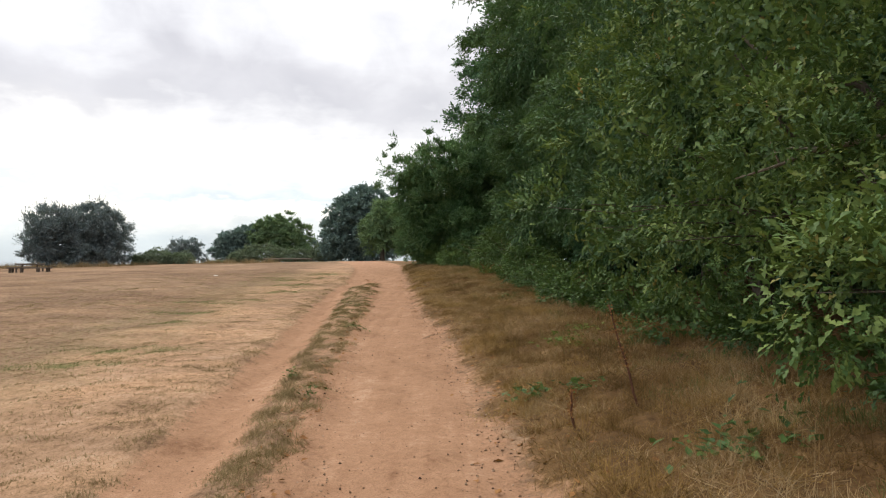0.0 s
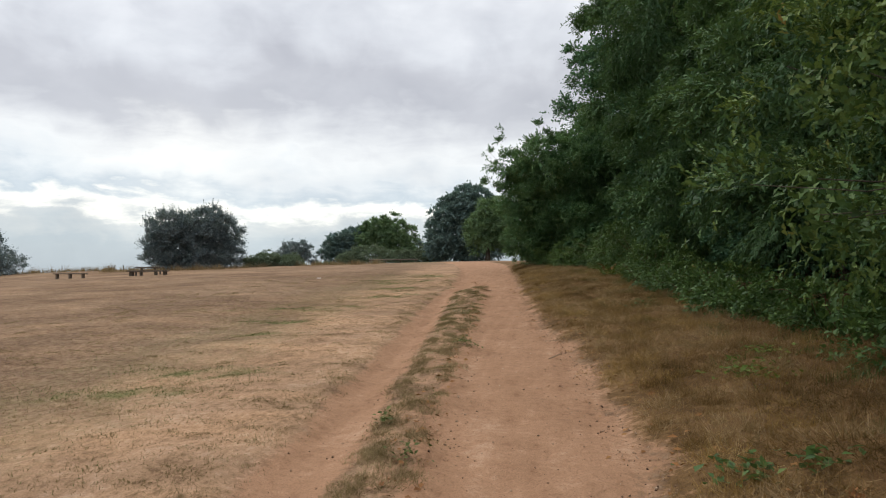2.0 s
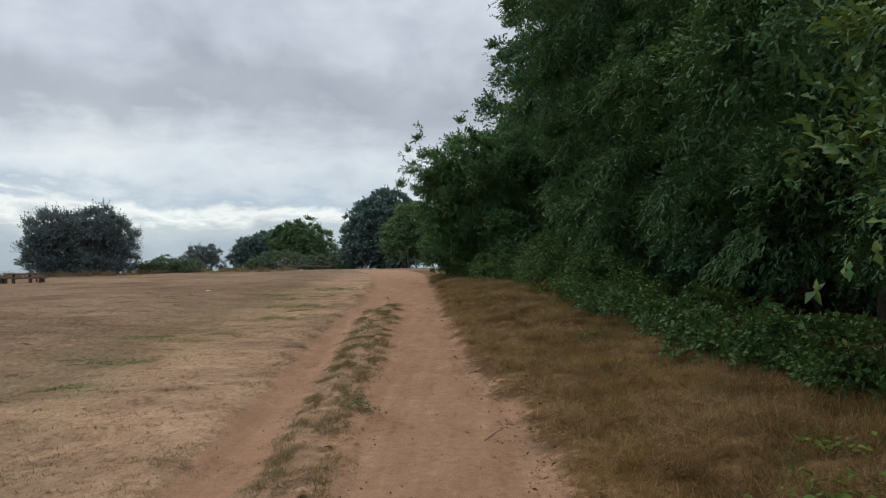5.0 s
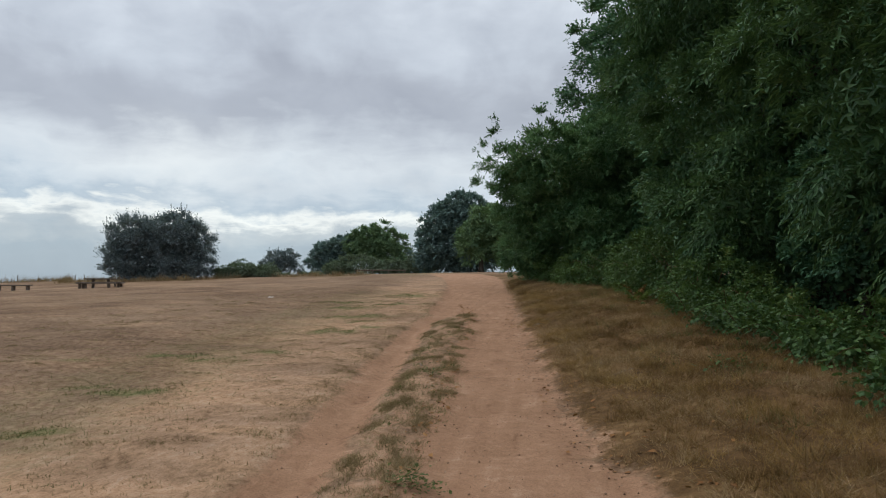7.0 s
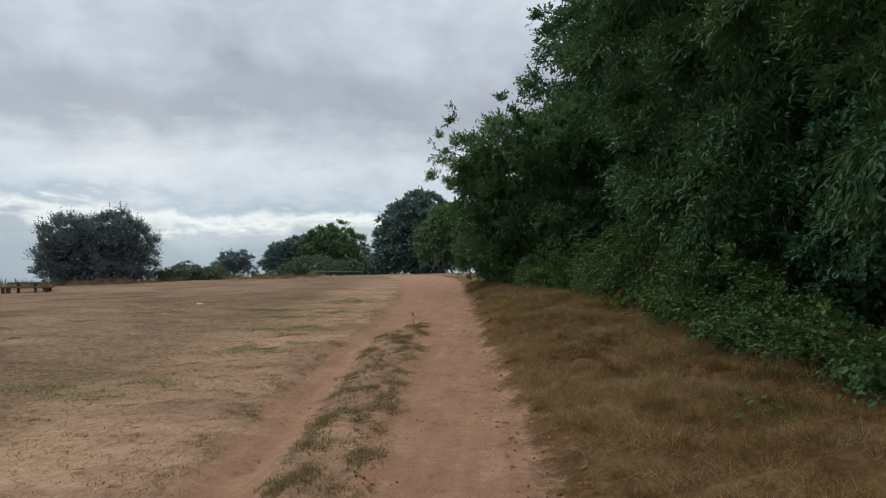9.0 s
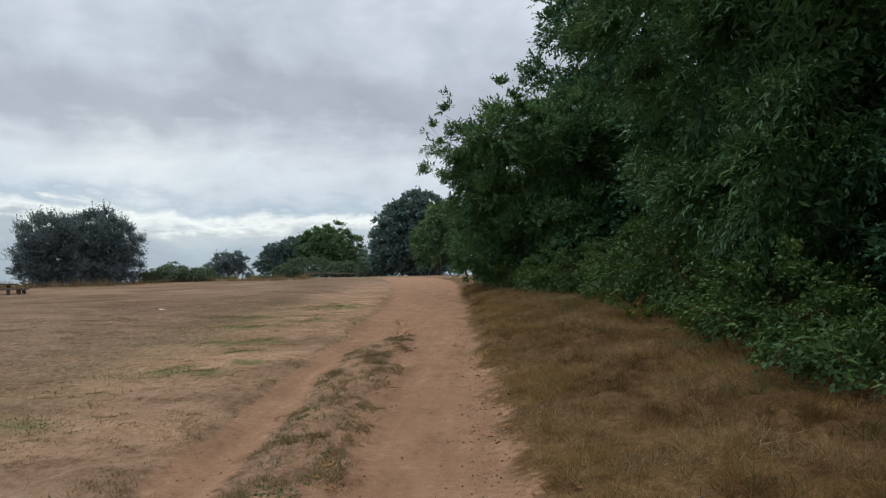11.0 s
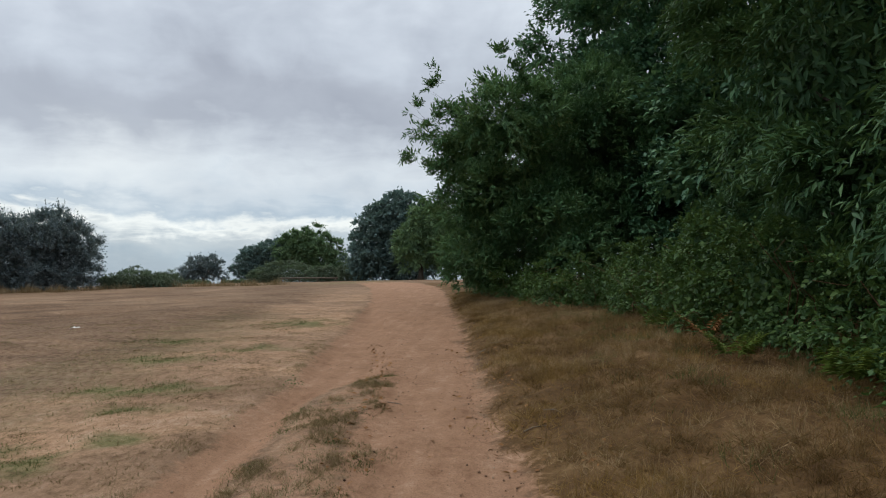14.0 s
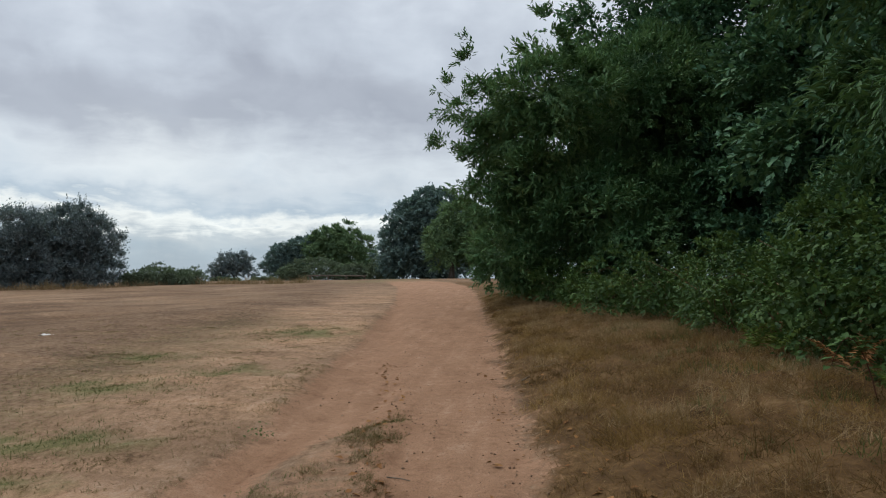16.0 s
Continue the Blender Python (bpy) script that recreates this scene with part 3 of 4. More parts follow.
def make_ground():
    def steps(parts):
        return np.concatenate([np.arange(a, b, s) for a, b, s in parts] + [[parts[-1][1]]])

    xs = steps([(-3000, -400, 260), (-400, -100, 25), (-100, -30, 4), (-30, -10, 0.6), (-10, -5, 0.2), (-5, 2.5, 0.08), (2.5, 4.0, 0.12), (4.0, 8, 0.3), (8, 40, 2), (40, 400, 30), (400, 3000, 260)])
    ys = steps([(-600, -40, 40), (-40, 0, 2), (0, 30, 0.13), (30, 60, 0.35), (60, 130, 1.5), (130, 400, 10), (400, 3000, 130)])
    gx, gy = np.meshgrid(xs, ys)
    x, y = gx.ravel(), gy.ravel()
    z = heights(x, y)
    nx, ny = len(xs), len(ys)
    i = (np.arange(ny - 1)[:, None] * nx + np.arange(nx - 1)[None]).ravel()
    data = raw_mesh("ground", np.c_[x, y, z], np.c_[i, i + 1, i + nx + 1, i + nx], GROUND, True)
    right, sr, sl, rl, hedge = (line(t, y) for t in (PATH_RIGHT, STRIP_RIGHT, STRIP_LEFT, RUT_LEFT, HEDGE_FOOT))
    fade = np.clip((95 - y) / 35, 0, 1)
    edge = right - 0.02 + 0.10 * wave(x, y, 1.6, 22) + 0.06 * wave(x, y, 0.5, 23)
    sand = np.maximum(np.clip((x - sr + 0.22) / 0.45 + 0.5, 0, 1) * np.clip((edge - x) / 0.8 + 0.5, 0, 1), ridge(x, rl, sl, 0.35)) * fade
    strip = ridge(x, sl, sr - 0.3, 0.35) * np.clip((27.2 - y) / 2, 0, 1) * np.clip(0.6 + 0.5 * wave(x, y, 0.9, 19) + 0.3 * wave(x, y, 0.35, 20), 0, 1)
    sand = np.maximum(sand * (1 - 0.5 * strip), 0.46 * ridge(x, sl, sr + 0.2, 0.5))
    apron = ridge(x, rl - 2.6 - 0.5 * wave(x, y, 5, 8), rl + 4, 1.8) * np.clip((rl + 0.3 - x) / 0.5, 0, 1) * np.clip((70 - y) / 30, 0, 1) + 1.1 * strip
    verge = np.clip((x - edge) / 0.6 + 0.55, 0, 1) * np.clip((90 - y) / 30, 0, 1)
    band = ridge(x, rl - 4.5, rl - 1.2, 1.6) * np.clip((45 - y) / 10, 0, 1)
    green = np.maximum(greenness(x, y), 0.3 * band) + 0.5 * ridge(x, -17, -9, 5) * ridge(y, 70, 100, 20)
    # weight of the painted haze, growing with distance
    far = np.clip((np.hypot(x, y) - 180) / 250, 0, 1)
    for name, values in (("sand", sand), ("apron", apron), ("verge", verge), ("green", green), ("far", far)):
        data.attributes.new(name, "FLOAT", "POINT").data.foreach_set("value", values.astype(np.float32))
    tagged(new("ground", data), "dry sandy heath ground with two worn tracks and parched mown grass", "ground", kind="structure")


make_ground()


# ---- woodland beside the track ----
oak = tree("oak_tree", "young oak with broad lobed green leaves, low boughs over dry grass", "tree", 5.6, 8.2, 9, 0.2, [
    (-1.9, 0.3, 1.7, 1.8, 2.4, 1.1), (-2.2, -1.0, 3.3, 1.7, 2.2, 1.3), (-1.4, 1.3, 4.4, 2.0, 2.3, 1.5), (0.2, -0.6, 6.0, 2.7, 3.2, 2.0), (1.0, 2.0, 3.0, 2.2, 2.2, 2.2), (-0.6, -3.2, 2.4, 2.1, 1.7, 1.8),
    (-3.6, 0.1, 1.5, 0.8, 1.0, 0.6), (-3.3, 0.4, 2.6, 0.9, 1.1, 0.6), (-3.6, -1.5, 1.2, 0.7, 0.8, 0.5), (-3.9, -0.5, 1.9, 0.7, 0.8, 0.6), (-4.0, -0.8, 1.5, 0.6, 0.7, 0.5), (-4.35, -0.9, 1.6, 0.35, 0.4, 0.3)],
    OAK_LEAF, LOBED, 0.088, 9500, 8, 11, reach=0.4, droop=0.2, floor=0.25)
tree("oak_tree", "young oak reaching over the grass with yellowing leaf tips", "tree", 4.85, 3.6, 7, 0.14, [
    (-1.6, 0.6, 1.4, 1.3, 1.3, 0.7), (-0.5, 1.0, 3.0, 1.0, 1.2, 0.9), (0.4, 0.2, 4.6, 1.6, 1.8, 1.4), (-2.35, 0.6, 1.0, 0.6, 0.8, 0.5), (-2.2, 1.3, 1.9, 0.7, 0.8, 0.5)],
    OAK_LEAF, LOBED, 0.088, 4200, 8, 12, reach=0.4, droop=0.2, floor=0.25)
tree("oak_tree", "shaded oak with dark leaf tufts between young oak and chestnut", "tree", 6.0, 12.4, 9, 0.2, [
    (-3.0, 0.0, 3.6, 1.1, 1.5, 1.0), (-2.5, 0.3, 5.2, 1.5, 1.8, 1.4), (-1.8, 0.0, 2.2, 1.6, 1.8, 1.2), (-0.5, 0.0, 7.0, 2.3, 2.3, 1.9), (-0.4, 0.4, 4.2, 2.2, 2.0, 2.0)],
    SHADED_CHESTNUT_LEAF, LOBED, 0.09, 5500, 8, 19, reach=0.4, droop=0.3, floor=0.4)
# last mass: an overhang high above view, added to shade the foliage below
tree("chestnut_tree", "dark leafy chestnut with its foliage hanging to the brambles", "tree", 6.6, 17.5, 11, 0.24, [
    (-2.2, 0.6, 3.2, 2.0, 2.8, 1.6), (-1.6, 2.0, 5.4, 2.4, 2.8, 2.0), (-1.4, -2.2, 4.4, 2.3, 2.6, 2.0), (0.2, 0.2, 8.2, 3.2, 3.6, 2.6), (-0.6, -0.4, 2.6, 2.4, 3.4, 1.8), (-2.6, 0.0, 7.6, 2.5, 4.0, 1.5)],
    SHADED_CHESTNUT_LEAF, LANCE, 0.135, 13000, 10, 13, reach=0.5, droop=0.6, floor=0.8)
# the last mass juts out overhead, added to cast shade on the lower sprays
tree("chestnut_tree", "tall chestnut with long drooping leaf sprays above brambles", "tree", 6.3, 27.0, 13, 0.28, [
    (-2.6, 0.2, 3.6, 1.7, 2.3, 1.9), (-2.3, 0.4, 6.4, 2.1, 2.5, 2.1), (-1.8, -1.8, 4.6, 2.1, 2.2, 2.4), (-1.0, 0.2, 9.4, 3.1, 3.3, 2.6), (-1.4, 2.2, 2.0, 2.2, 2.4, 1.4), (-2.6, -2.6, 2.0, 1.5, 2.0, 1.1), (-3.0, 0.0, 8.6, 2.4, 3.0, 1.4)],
    SHADED_CHESTNUT_LEAF, LANCE, 0.14, 16000, 10, 14, reach=0.55, droop=0.6, floor=0.4)
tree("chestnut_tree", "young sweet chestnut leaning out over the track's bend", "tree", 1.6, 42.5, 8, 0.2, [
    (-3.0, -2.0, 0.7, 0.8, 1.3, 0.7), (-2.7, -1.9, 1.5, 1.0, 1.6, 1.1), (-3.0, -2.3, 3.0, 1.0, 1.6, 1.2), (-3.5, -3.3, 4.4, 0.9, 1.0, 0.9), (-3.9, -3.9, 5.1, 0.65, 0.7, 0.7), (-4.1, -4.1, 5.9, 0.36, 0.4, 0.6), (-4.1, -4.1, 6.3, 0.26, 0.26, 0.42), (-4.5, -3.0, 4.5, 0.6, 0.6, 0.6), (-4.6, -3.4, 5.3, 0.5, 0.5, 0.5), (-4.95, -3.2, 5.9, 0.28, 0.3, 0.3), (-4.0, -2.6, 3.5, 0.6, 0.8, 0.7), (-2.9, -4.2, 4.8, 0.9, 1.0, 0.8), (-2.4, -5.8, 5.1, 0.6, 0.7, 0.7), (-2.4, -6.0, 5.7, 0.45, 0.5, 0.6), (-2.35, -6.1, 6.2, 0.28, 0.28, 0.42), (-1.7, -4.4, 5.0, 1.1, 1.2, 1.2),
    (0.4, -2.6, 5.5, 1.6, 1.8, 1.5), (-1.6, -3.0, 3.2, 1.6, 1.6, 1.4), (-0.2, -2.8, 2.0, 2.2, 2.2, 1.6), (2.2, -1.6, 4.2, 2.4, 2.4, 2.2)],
    LIT_YOUNG_CHESTNUT_LEAF, LANCE, 0.17, 14000, 10, 15, reach=0.5, droop=0.1, floor=0.15, gaps=0.75)
tree("tall_tree", "tall dark broadleaf tree standing behind the young chestnut", "tree", 6.4, 44.0, 18, 0.4, [
    (-2.4, -0.6, 8.0, 3.0, 3.4, 2.2), (-2.6, 0.0, 11.4, 2.8, 3.4, 2.3), (-1.0, 0.4, 14.8, 3.4, 3.6, 2.8), (0.4, -3.2, 10.0, 3.8, 3.6, 3.2), (1.6, -2.6, 5.0, 3.4, 3.0, 3.0), (-2.4, -0.6, 3.4, 3.0, 2.6, 2.6)],
    DARK_LEAF, OVAL, 0.17, 12000, 8, 16, reach=0.6, droop=0.3, floor=0.5, gaps=0.85)
tree("tall_tree", "tall broadleaf tree behind the wood's edge", "tree", 8.6, 34.0, 15, 0.34, [
    (-2.0, 0, 5.0, 3.2, 3.6, 3.4), (-1.6, 0.6, 9.6, 3.4, 3.8, 3.4), (-0.4, 0, 12.6, 3.2, 3.4, 2.4)],
    DARK_LEAF, OVAL, 0.18, 8000, 8, 17, reach=0.6, droop=0.3, floor=0.5, gaps=0.85)
inner = tree("woodland_tree", "dark woodland tree deeper inside the wood", "tree", 11.5, 12.0, 12, 0.25, [
    (0, 0, 3.4, 3.4, 3.8, 3.2), (0.2, 0, 8.4, 3.8, 3.8, 3.8)], DARK_LEAF, OVAL, 0.32, 3000, 6, 18, reach=0.9, droop=0.4, group="trees inside the wood", floor=0.2, gaps=1.2, lump=0.1)
for x, y, turn, s in ((10.5, 2.5, 80, 0.95), (11.5, 21.5, 160, 1.0), (11.8, 29.5, 230, 1.05), (13.0, 38.5, 300, 1.1), (12.5, 47.5, 20, 1.15), (4.5, 51.5, 130, 0.9), (6.6, -3.5, 200, 0.85), (4.8, 38.2, 45, 0.45), (8.6, 41.0, 100, 0.7), (5.6, 32.0, 15, 0.4), (8.0, 23.0, 75, 0.5), (9.6, 16.0, 260, 0.6), (8.4, 12.4, 30, 0.5), (9.0, 19.8, 190, 0.55), (7.4, 40.0, 60, 0.5), (7.6, 9.6, 80, 0.4), (7.9, 14.2, 150, 0.42), (6.9, 20.6, 220, 0.4), (5.4, 25.2, 40, 0.34), (6.4, 29.0, 130, 0.4), (5.2, 22.2, 300, 0.32), (7.6, 35.0, 350, 0.45), (5.6, 36.0, 90, 0.36), (6.8, 24.0, 110, 0.42), (9.3, 31.5, 170, 0.5), (2.2, 47.5, 10, 0.55), (-0.4, 49.5, 140, 0.42)):
    copy = copy_thing(inner, pose(x, y, height_at(x, y), 0, 0, turn))
    copy.scale = (s, s, s)


# ---- brambles and undergrowth along the wood's foot ----
def bramble(x, y, wide, deep, tall, sprays, seed, label="tangled green bramble bush at the wood's edge"):
    rng = np.random.default_rng(seed)
    base = thing("bramble_bush", x, y, label, "bush", "brambles along the wood")
    blobs = [(rng.normal(0, 0.3) * wide, rng.uniform(-0.6, 0.6) * deep, tall * rng.uniform(0.2, 0.45), wide * rng.uniform(0.5, 0.8), deep * rng.uniform(0.5, 0.7), tall * rng.uniform(0.45, 0.65)) for _ in range(5)]
    at, along, face, size = spray_leaves(blobs, int(sprays * 1.6), 7, rng, 0.3, 0.4, 0.4, 0.25, 0.02)
    size = 0.066 * size
    part("foliage", scatter("foliage", OVAL, at, along, face, size, size * 1.25, BRAMBLE_LEAF), BRAMBLE_LEAF, base)
    for _ in range(5):
        end = (rng.normal(-0.3, 0.4) * wide, rng.uniform(-0.9, 0.9) * deep, tall * rng.uniform(0.5, 1.0))
        part("cane", tube_data("cane", bent((rng.normal(0, 0.15), rng.normal(0, 0.3), -0.05), end, 0.25, 6, rng), np.linspace(0.008, 0.003, 6), STEM, 5), STEM, base)
    return base


for i, (y, wide, deep, tall, n) in enumerate(((5.5, 0.8, 1.4, 0.7, 420), (9.5, 0.9, 1.6, 0.8, 520), (12.5, 0.8, 1.5, 0.7, 560), (15.2, 0.8, 1.5, 0.65, 600), (18.0, 0.8, 1.5, 0.7, 650), (20.8, 0.8, 1.5, 0.7, 650),
                                              (23.4, 0.9, 1.5, 1.2, 800), (26.0, 1.0, 1.6, 1.5, 900), (28.8, 1.0, 1.7, 1.6, 900), (31.6, 1.0, 1.6, 1.4, 800), (34.4, 1.1, 1.6, 1.2, 700), (37.0, 1.2, 1.5, 1.0, 600), (39.6, 1.2, 1.5, 1.0, 600), (42.6, 1.0, 1.6, 0.9, 500))):
    bramble(float(line(HEDGE_FOOT, y)) + wide * 0.75, y, wide, deep, tall, n, 40 + i)


# ---- grass ----
def blades(name, label, count, place, tall, width, lean, material, seed, category="grass"):
    """Grass of kind stuff: place gives x, y and a height factor from the random generator."""
    rng = np.random.default_rng(seed)
    x, y, f = place(rng, count)
    at = np.c_[x, y, heights(x, y) - 0.004]
    n = len(x)
    h = tall * f * rng.uniform(0.45, 1.3, n)
    heading = rng.uniform(0, 2 * math.pi, n)
    tip = np.abs(rng.normal(0, lean, n))
    along = np.c_[np.cos(heading) * tip, np.sin(heading) * tip, np.ones(n)]
    side = np.c_[rng.normal(0, 1, n), rng.normal(0, 1, n), rng.normal(0, 0.3, n)]
    data = scatter(name, BLADE, at, along, side, h, width * rng.uniform(0.6, 1.4, n), material)
    return tagged(new(name, data), label, category, kind="stuff")


def clumped(rng, x, y, size, seed, floor=0.15):
    value = np.clip(0.5 + 0.5 * wave(x, y, size, seed) + 0.3 * wave(x, y, size * 0.3, seed + 1), 0, 1.3)
    keep = rng.random(len(x)) < floor + (1 - floor) * value
    return keep, value


def verge_place(rng, n):
    y = 1.5 + 44 * rng.random(n) ** 1.35
    lo, hi = line(PATH_RIGHT, y), line(HEDGE_FOOT, y)
    u = rng.random(n)
    x = lo - 0.05 + (hi - lo + 0.9) * u
    keep, v = clumped(rng, x, y, 1.1, 21, 0.2)
    edge = lo - 0.02 + 0.10 * wave(x, y, 1.6, 22) + 0.06 * wave(x, y, 0.5, 23)
    keep &= rng.random(n) < np.clip((x - edge) / 0.6 + 0.3, 0.02, 1)
    f = (0.3 + 0.7 * np.clip((x - edge) / 0.9, 0, 1)) * (0.35 + 1.0 * v)
    return x[keep], y[keep], f[keep]


def tussock_place(rng, n):
    count = 1500
    cy = 1.8 + 42 * rng.random(count) ** 1.3
    lo, hi = line(PATH_RIGHT, cy), line(HEDGE_FOOT, cy)
    cx = lo + 0.15 + (hi - lo + 0.5) * rng.random(count) ** 0.9
    big = rng.uniform(0.5, 1.4, count)
    which = rng.integers(0, count, n)
    off = rng.normal(0, 0.06, (n, 2)) * big[which][:, None]
    return cx[which] + off[:, 0], cy[which] + off[:, 1], big[which] * np.clip(1.2 - 6 * np.hypot(*off.T), 0.3, 1.2)


def golden_place(rng, n):
    def across(y, u):
        lo, hi = line(PATH_RIGHT, y), line(HEDGE_FOOT, y)
        return lo + 0.2 + (hi - lo) * u
    return matted(rng, n, 150, across, lambda u: 2 + 38 * u ** 1.2, 0.4, 0.45)


def strip_green_place(rng, n):
    x, y, f = strip_place(rng, n)
    keep = rng.random(len(y)) < np.clip((y - 12) / 9, 0.03, 0.75)
    return x[keep], y[keep], f[keep]


def fringe_place(rng, n):
    x = -68 + 51 * rng.random(n)
    y = np.interp(x, (-68, -46, -43, -31, -28), (71.5, 71.0, 66.4, 66.4, 74.0)) + rng.normal(0, 0.6, n)
    keep, v = clumped(rng, x, y, 3.0, 47, 0.1)
    return x[keep], y[keep], (0.4 + 0.7 * v)[keep]


def bank_place(rng, n):
    y = 3 + 27 * rng.random(n) ** 1.1
    x = line(RUT_LEFT, y) - np.abs(rng.normal(0.02, 0.22, n))
    keep, v = clumped(rng, x, y, 1.3, 49, 0.03)
    keep &= v > 0.45
    return x[keep], y[keep], v[keep]


def olive_place(rng, n):
    y = 2.5 + 30 * rng.random(n) ** 1.2
    lo, hi = line(PATH_RIGHT, y), line(HEDGE_FOOT, y)
    x = lo + (hi - lo + 0.4) * (0.35 + 0.65 * rng.random(n) ** 0.7)
    keep, v = clumped(rng, x, y, 1.7, 45, 0.0)
    keep &= v > 0.75
    return x[keep], y[keep], v[keep]


def matted(rng, n, count, across, along, wide, deep):
    """Blades gathered into ragged mats: across(y, u) gives the mats' x."""
    cy = along(rng.random(count))
    cx = across(cy, rng.random(count))
    big = rng.uniform(0.35, 1.3, count) ** 1.5
    which = rng.choice(count, n, p=big ** 2 / np.sum(big ** 2))
    radius = np.sqrt(rng.random(n)) * big[which]
    turn = rng.uniform(0, 2 * math.pi, n)
    radius = radius * (0.75 + 0.35 * np.sin(3 * turn + which) + 0.2 * np.sin(7 * turn + 3 * which))
    return cx[which] + wide * radius * np.cos(turn), cy[which] + deep * radius * np.sin(turn), np.clip(1.15 - 0.5 * radius / big[which], 0.4, 1.2)


def strip_across(y, u):
    lo, hi = line(STRIP_LEFT, y), line(STRIP_RIGHT, y)
    return lo + 0.02 + (hi - lo) * np.interp(y, (8, 14, 20), (0.75, 0.85, 1.0)) * np.where(u < np.interp(y, (12, 20), (0.5, 0.1)), 0.7 * u, (u - 0.1) / 0.9)


def strip_place(rng, n):
    x, y, f = matted(rng, n, 330, strip_across, lambda u: 2 + 26 * u ** 1.15, 0.16, 0.26)
    keep = rng.random(n) < np.clip((27 - y) / 1.2, 0, 1) * np.interp(y, (3, 9, 14), (0.45, 0.65, 1.0))
    return x[keep], y[keep], (f * np.interp(y, (12, 22), (1.0, 0.8)))[keep]


def mat_place(rng, n):
    """Low mats of matted grass on the trodden apron and the field."""
    return matted(rng, n, 1500, lambda y, u: line(RUT_LEFT, y) - 0.2 - 9 * u ** 1.3, lambda u: 3 + 32 * u ** 1.25, 0.22, 0.12)


def field_place(rng, n):
    y = 2.5 + 36 * rng.random(n) ** 1.5
    x = line(RUT_LEFT, y) + 0.1 - (12 + 0.2 * y) * rng.random(n) ** 1.1
    keep, v = clumped(rng, x * 0.7, y * 1.3, 0.8, 27, 0.08)
    return x[keep], y[keep], (0.5 + 0.6 * v)[keep]


def green_place(rng, n):
    y = 5 + 32 * rng.random(n) ** 1.3
    x = line(RUT_LEFT, y) - rng.uniform(1.0, 4.6, n)
    keep = rng.random(n) < greenness(x, y) + 0.03
    return x[keep], y[keep], np.ones(keep.sum())


blades("verge_grass", "dry reddish-brown uncut grass along the track", 190000, verge_place, 0.15, 0.005, 2.3, DRY_GRASS, 31)
blades("grass_tussocks", "golden-brown grass tussocks on the verge", 120000, tussock_place, 0.17, 0.0045, 1.6, DRY_GRASS, 36)
blades("olive_grass", "olive-green blades among the dry verge grass", 45000, olive_place, 0.15, 0.006, 0.9, GREEN_GRASS, 37)
blades("golden_grass", "pale golden dry grass standing in drifts on the verge", 34000, golden_place, 0.16, 0.004, 1.9, GOLD_GRASS, 42)
blades("lying_straw", "pale dead grass stalks lying across the verge", 60000, verge_place, 0.24, 0.0035, 3.0, STRAW, 35)
blades("strip_grass", "dry grass tufts on the strip between the ruts", 76000, strip_place, 0.07, 0.004, 1.6, STRIP_GRASS, 32)
blades("strip_green_grass", "dusty olive-green grass on the strip between the ruts", 26000, strip_green_place, 0.055, 0.0045, 1.4, GREEN_GRASS, 40)
blades("rough_grass", "tall pale dry grass fringing the hawthorn and the field's edge", 15000, fringe_place, 0.62, 0.025, 0.4, STRAW, 38)
blades("rut_bank_grass", "thin dry tufts along the rut's bank", 26000, bank_place, 0.05, 0.004, 1.5, STRIP_GRASS, 39)
blades("matted_grass", "flattened olive-straw mats of grass on the trodden ground", 90000, mat_place, 0.03, 0.006, 1.6, STRIP_GRASS, 41)
blades("field_grass", "short parched straw-coloured grass on the field", 160000, field_place, 0.035, 0.006, 1.2, STRAW, 33)
blades("green_grass", "patches of surviving green grass beside the track", 200000, green_place, 0.042, 0.005, 1.3, GREEN_GRASS, 34)


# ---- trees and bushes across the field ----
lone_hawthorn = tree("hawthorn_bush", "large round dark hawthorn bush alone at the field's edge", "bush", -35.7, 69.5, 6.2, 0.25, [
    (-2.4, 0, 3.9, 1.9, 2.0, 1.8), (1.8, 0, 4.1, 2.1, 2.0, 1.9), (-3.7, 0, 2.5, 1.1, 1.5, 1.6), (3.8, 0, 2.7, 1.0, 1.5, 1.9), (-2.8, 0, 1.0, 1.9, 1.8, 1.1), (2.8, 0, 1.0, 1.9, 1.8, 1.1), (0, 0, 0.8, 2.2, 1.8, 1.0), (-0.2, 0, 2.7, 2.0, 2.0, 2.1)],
    HAZY_HAWTHORN_LEAF, OVAL, 0.17, 11000, 8, 51, reach=0.9, droop=-0.2, floor=0.0, mass=0.3, gaps=0.95, lump=0.2)
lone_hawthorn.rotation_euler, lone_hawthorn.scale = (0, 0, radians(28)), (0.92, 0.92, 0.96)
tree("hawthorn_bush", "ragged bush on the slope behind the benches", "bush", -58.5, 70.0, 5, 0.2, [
    (0, 0, 1.2, 2.6, 2.2, 1.2), (-1.4, 0, 3.0, 1.8, 1.8, 1.6), (2.4, 0, 1.0, 0.8, 0.8, 0.5)], HAZY_HAWTHORN_LEAF, OVAL, 0.18, 2400, 7, 52, reach=0.9, droop=0.0, floor=0.0, mass=0.36, gaps=1.0)
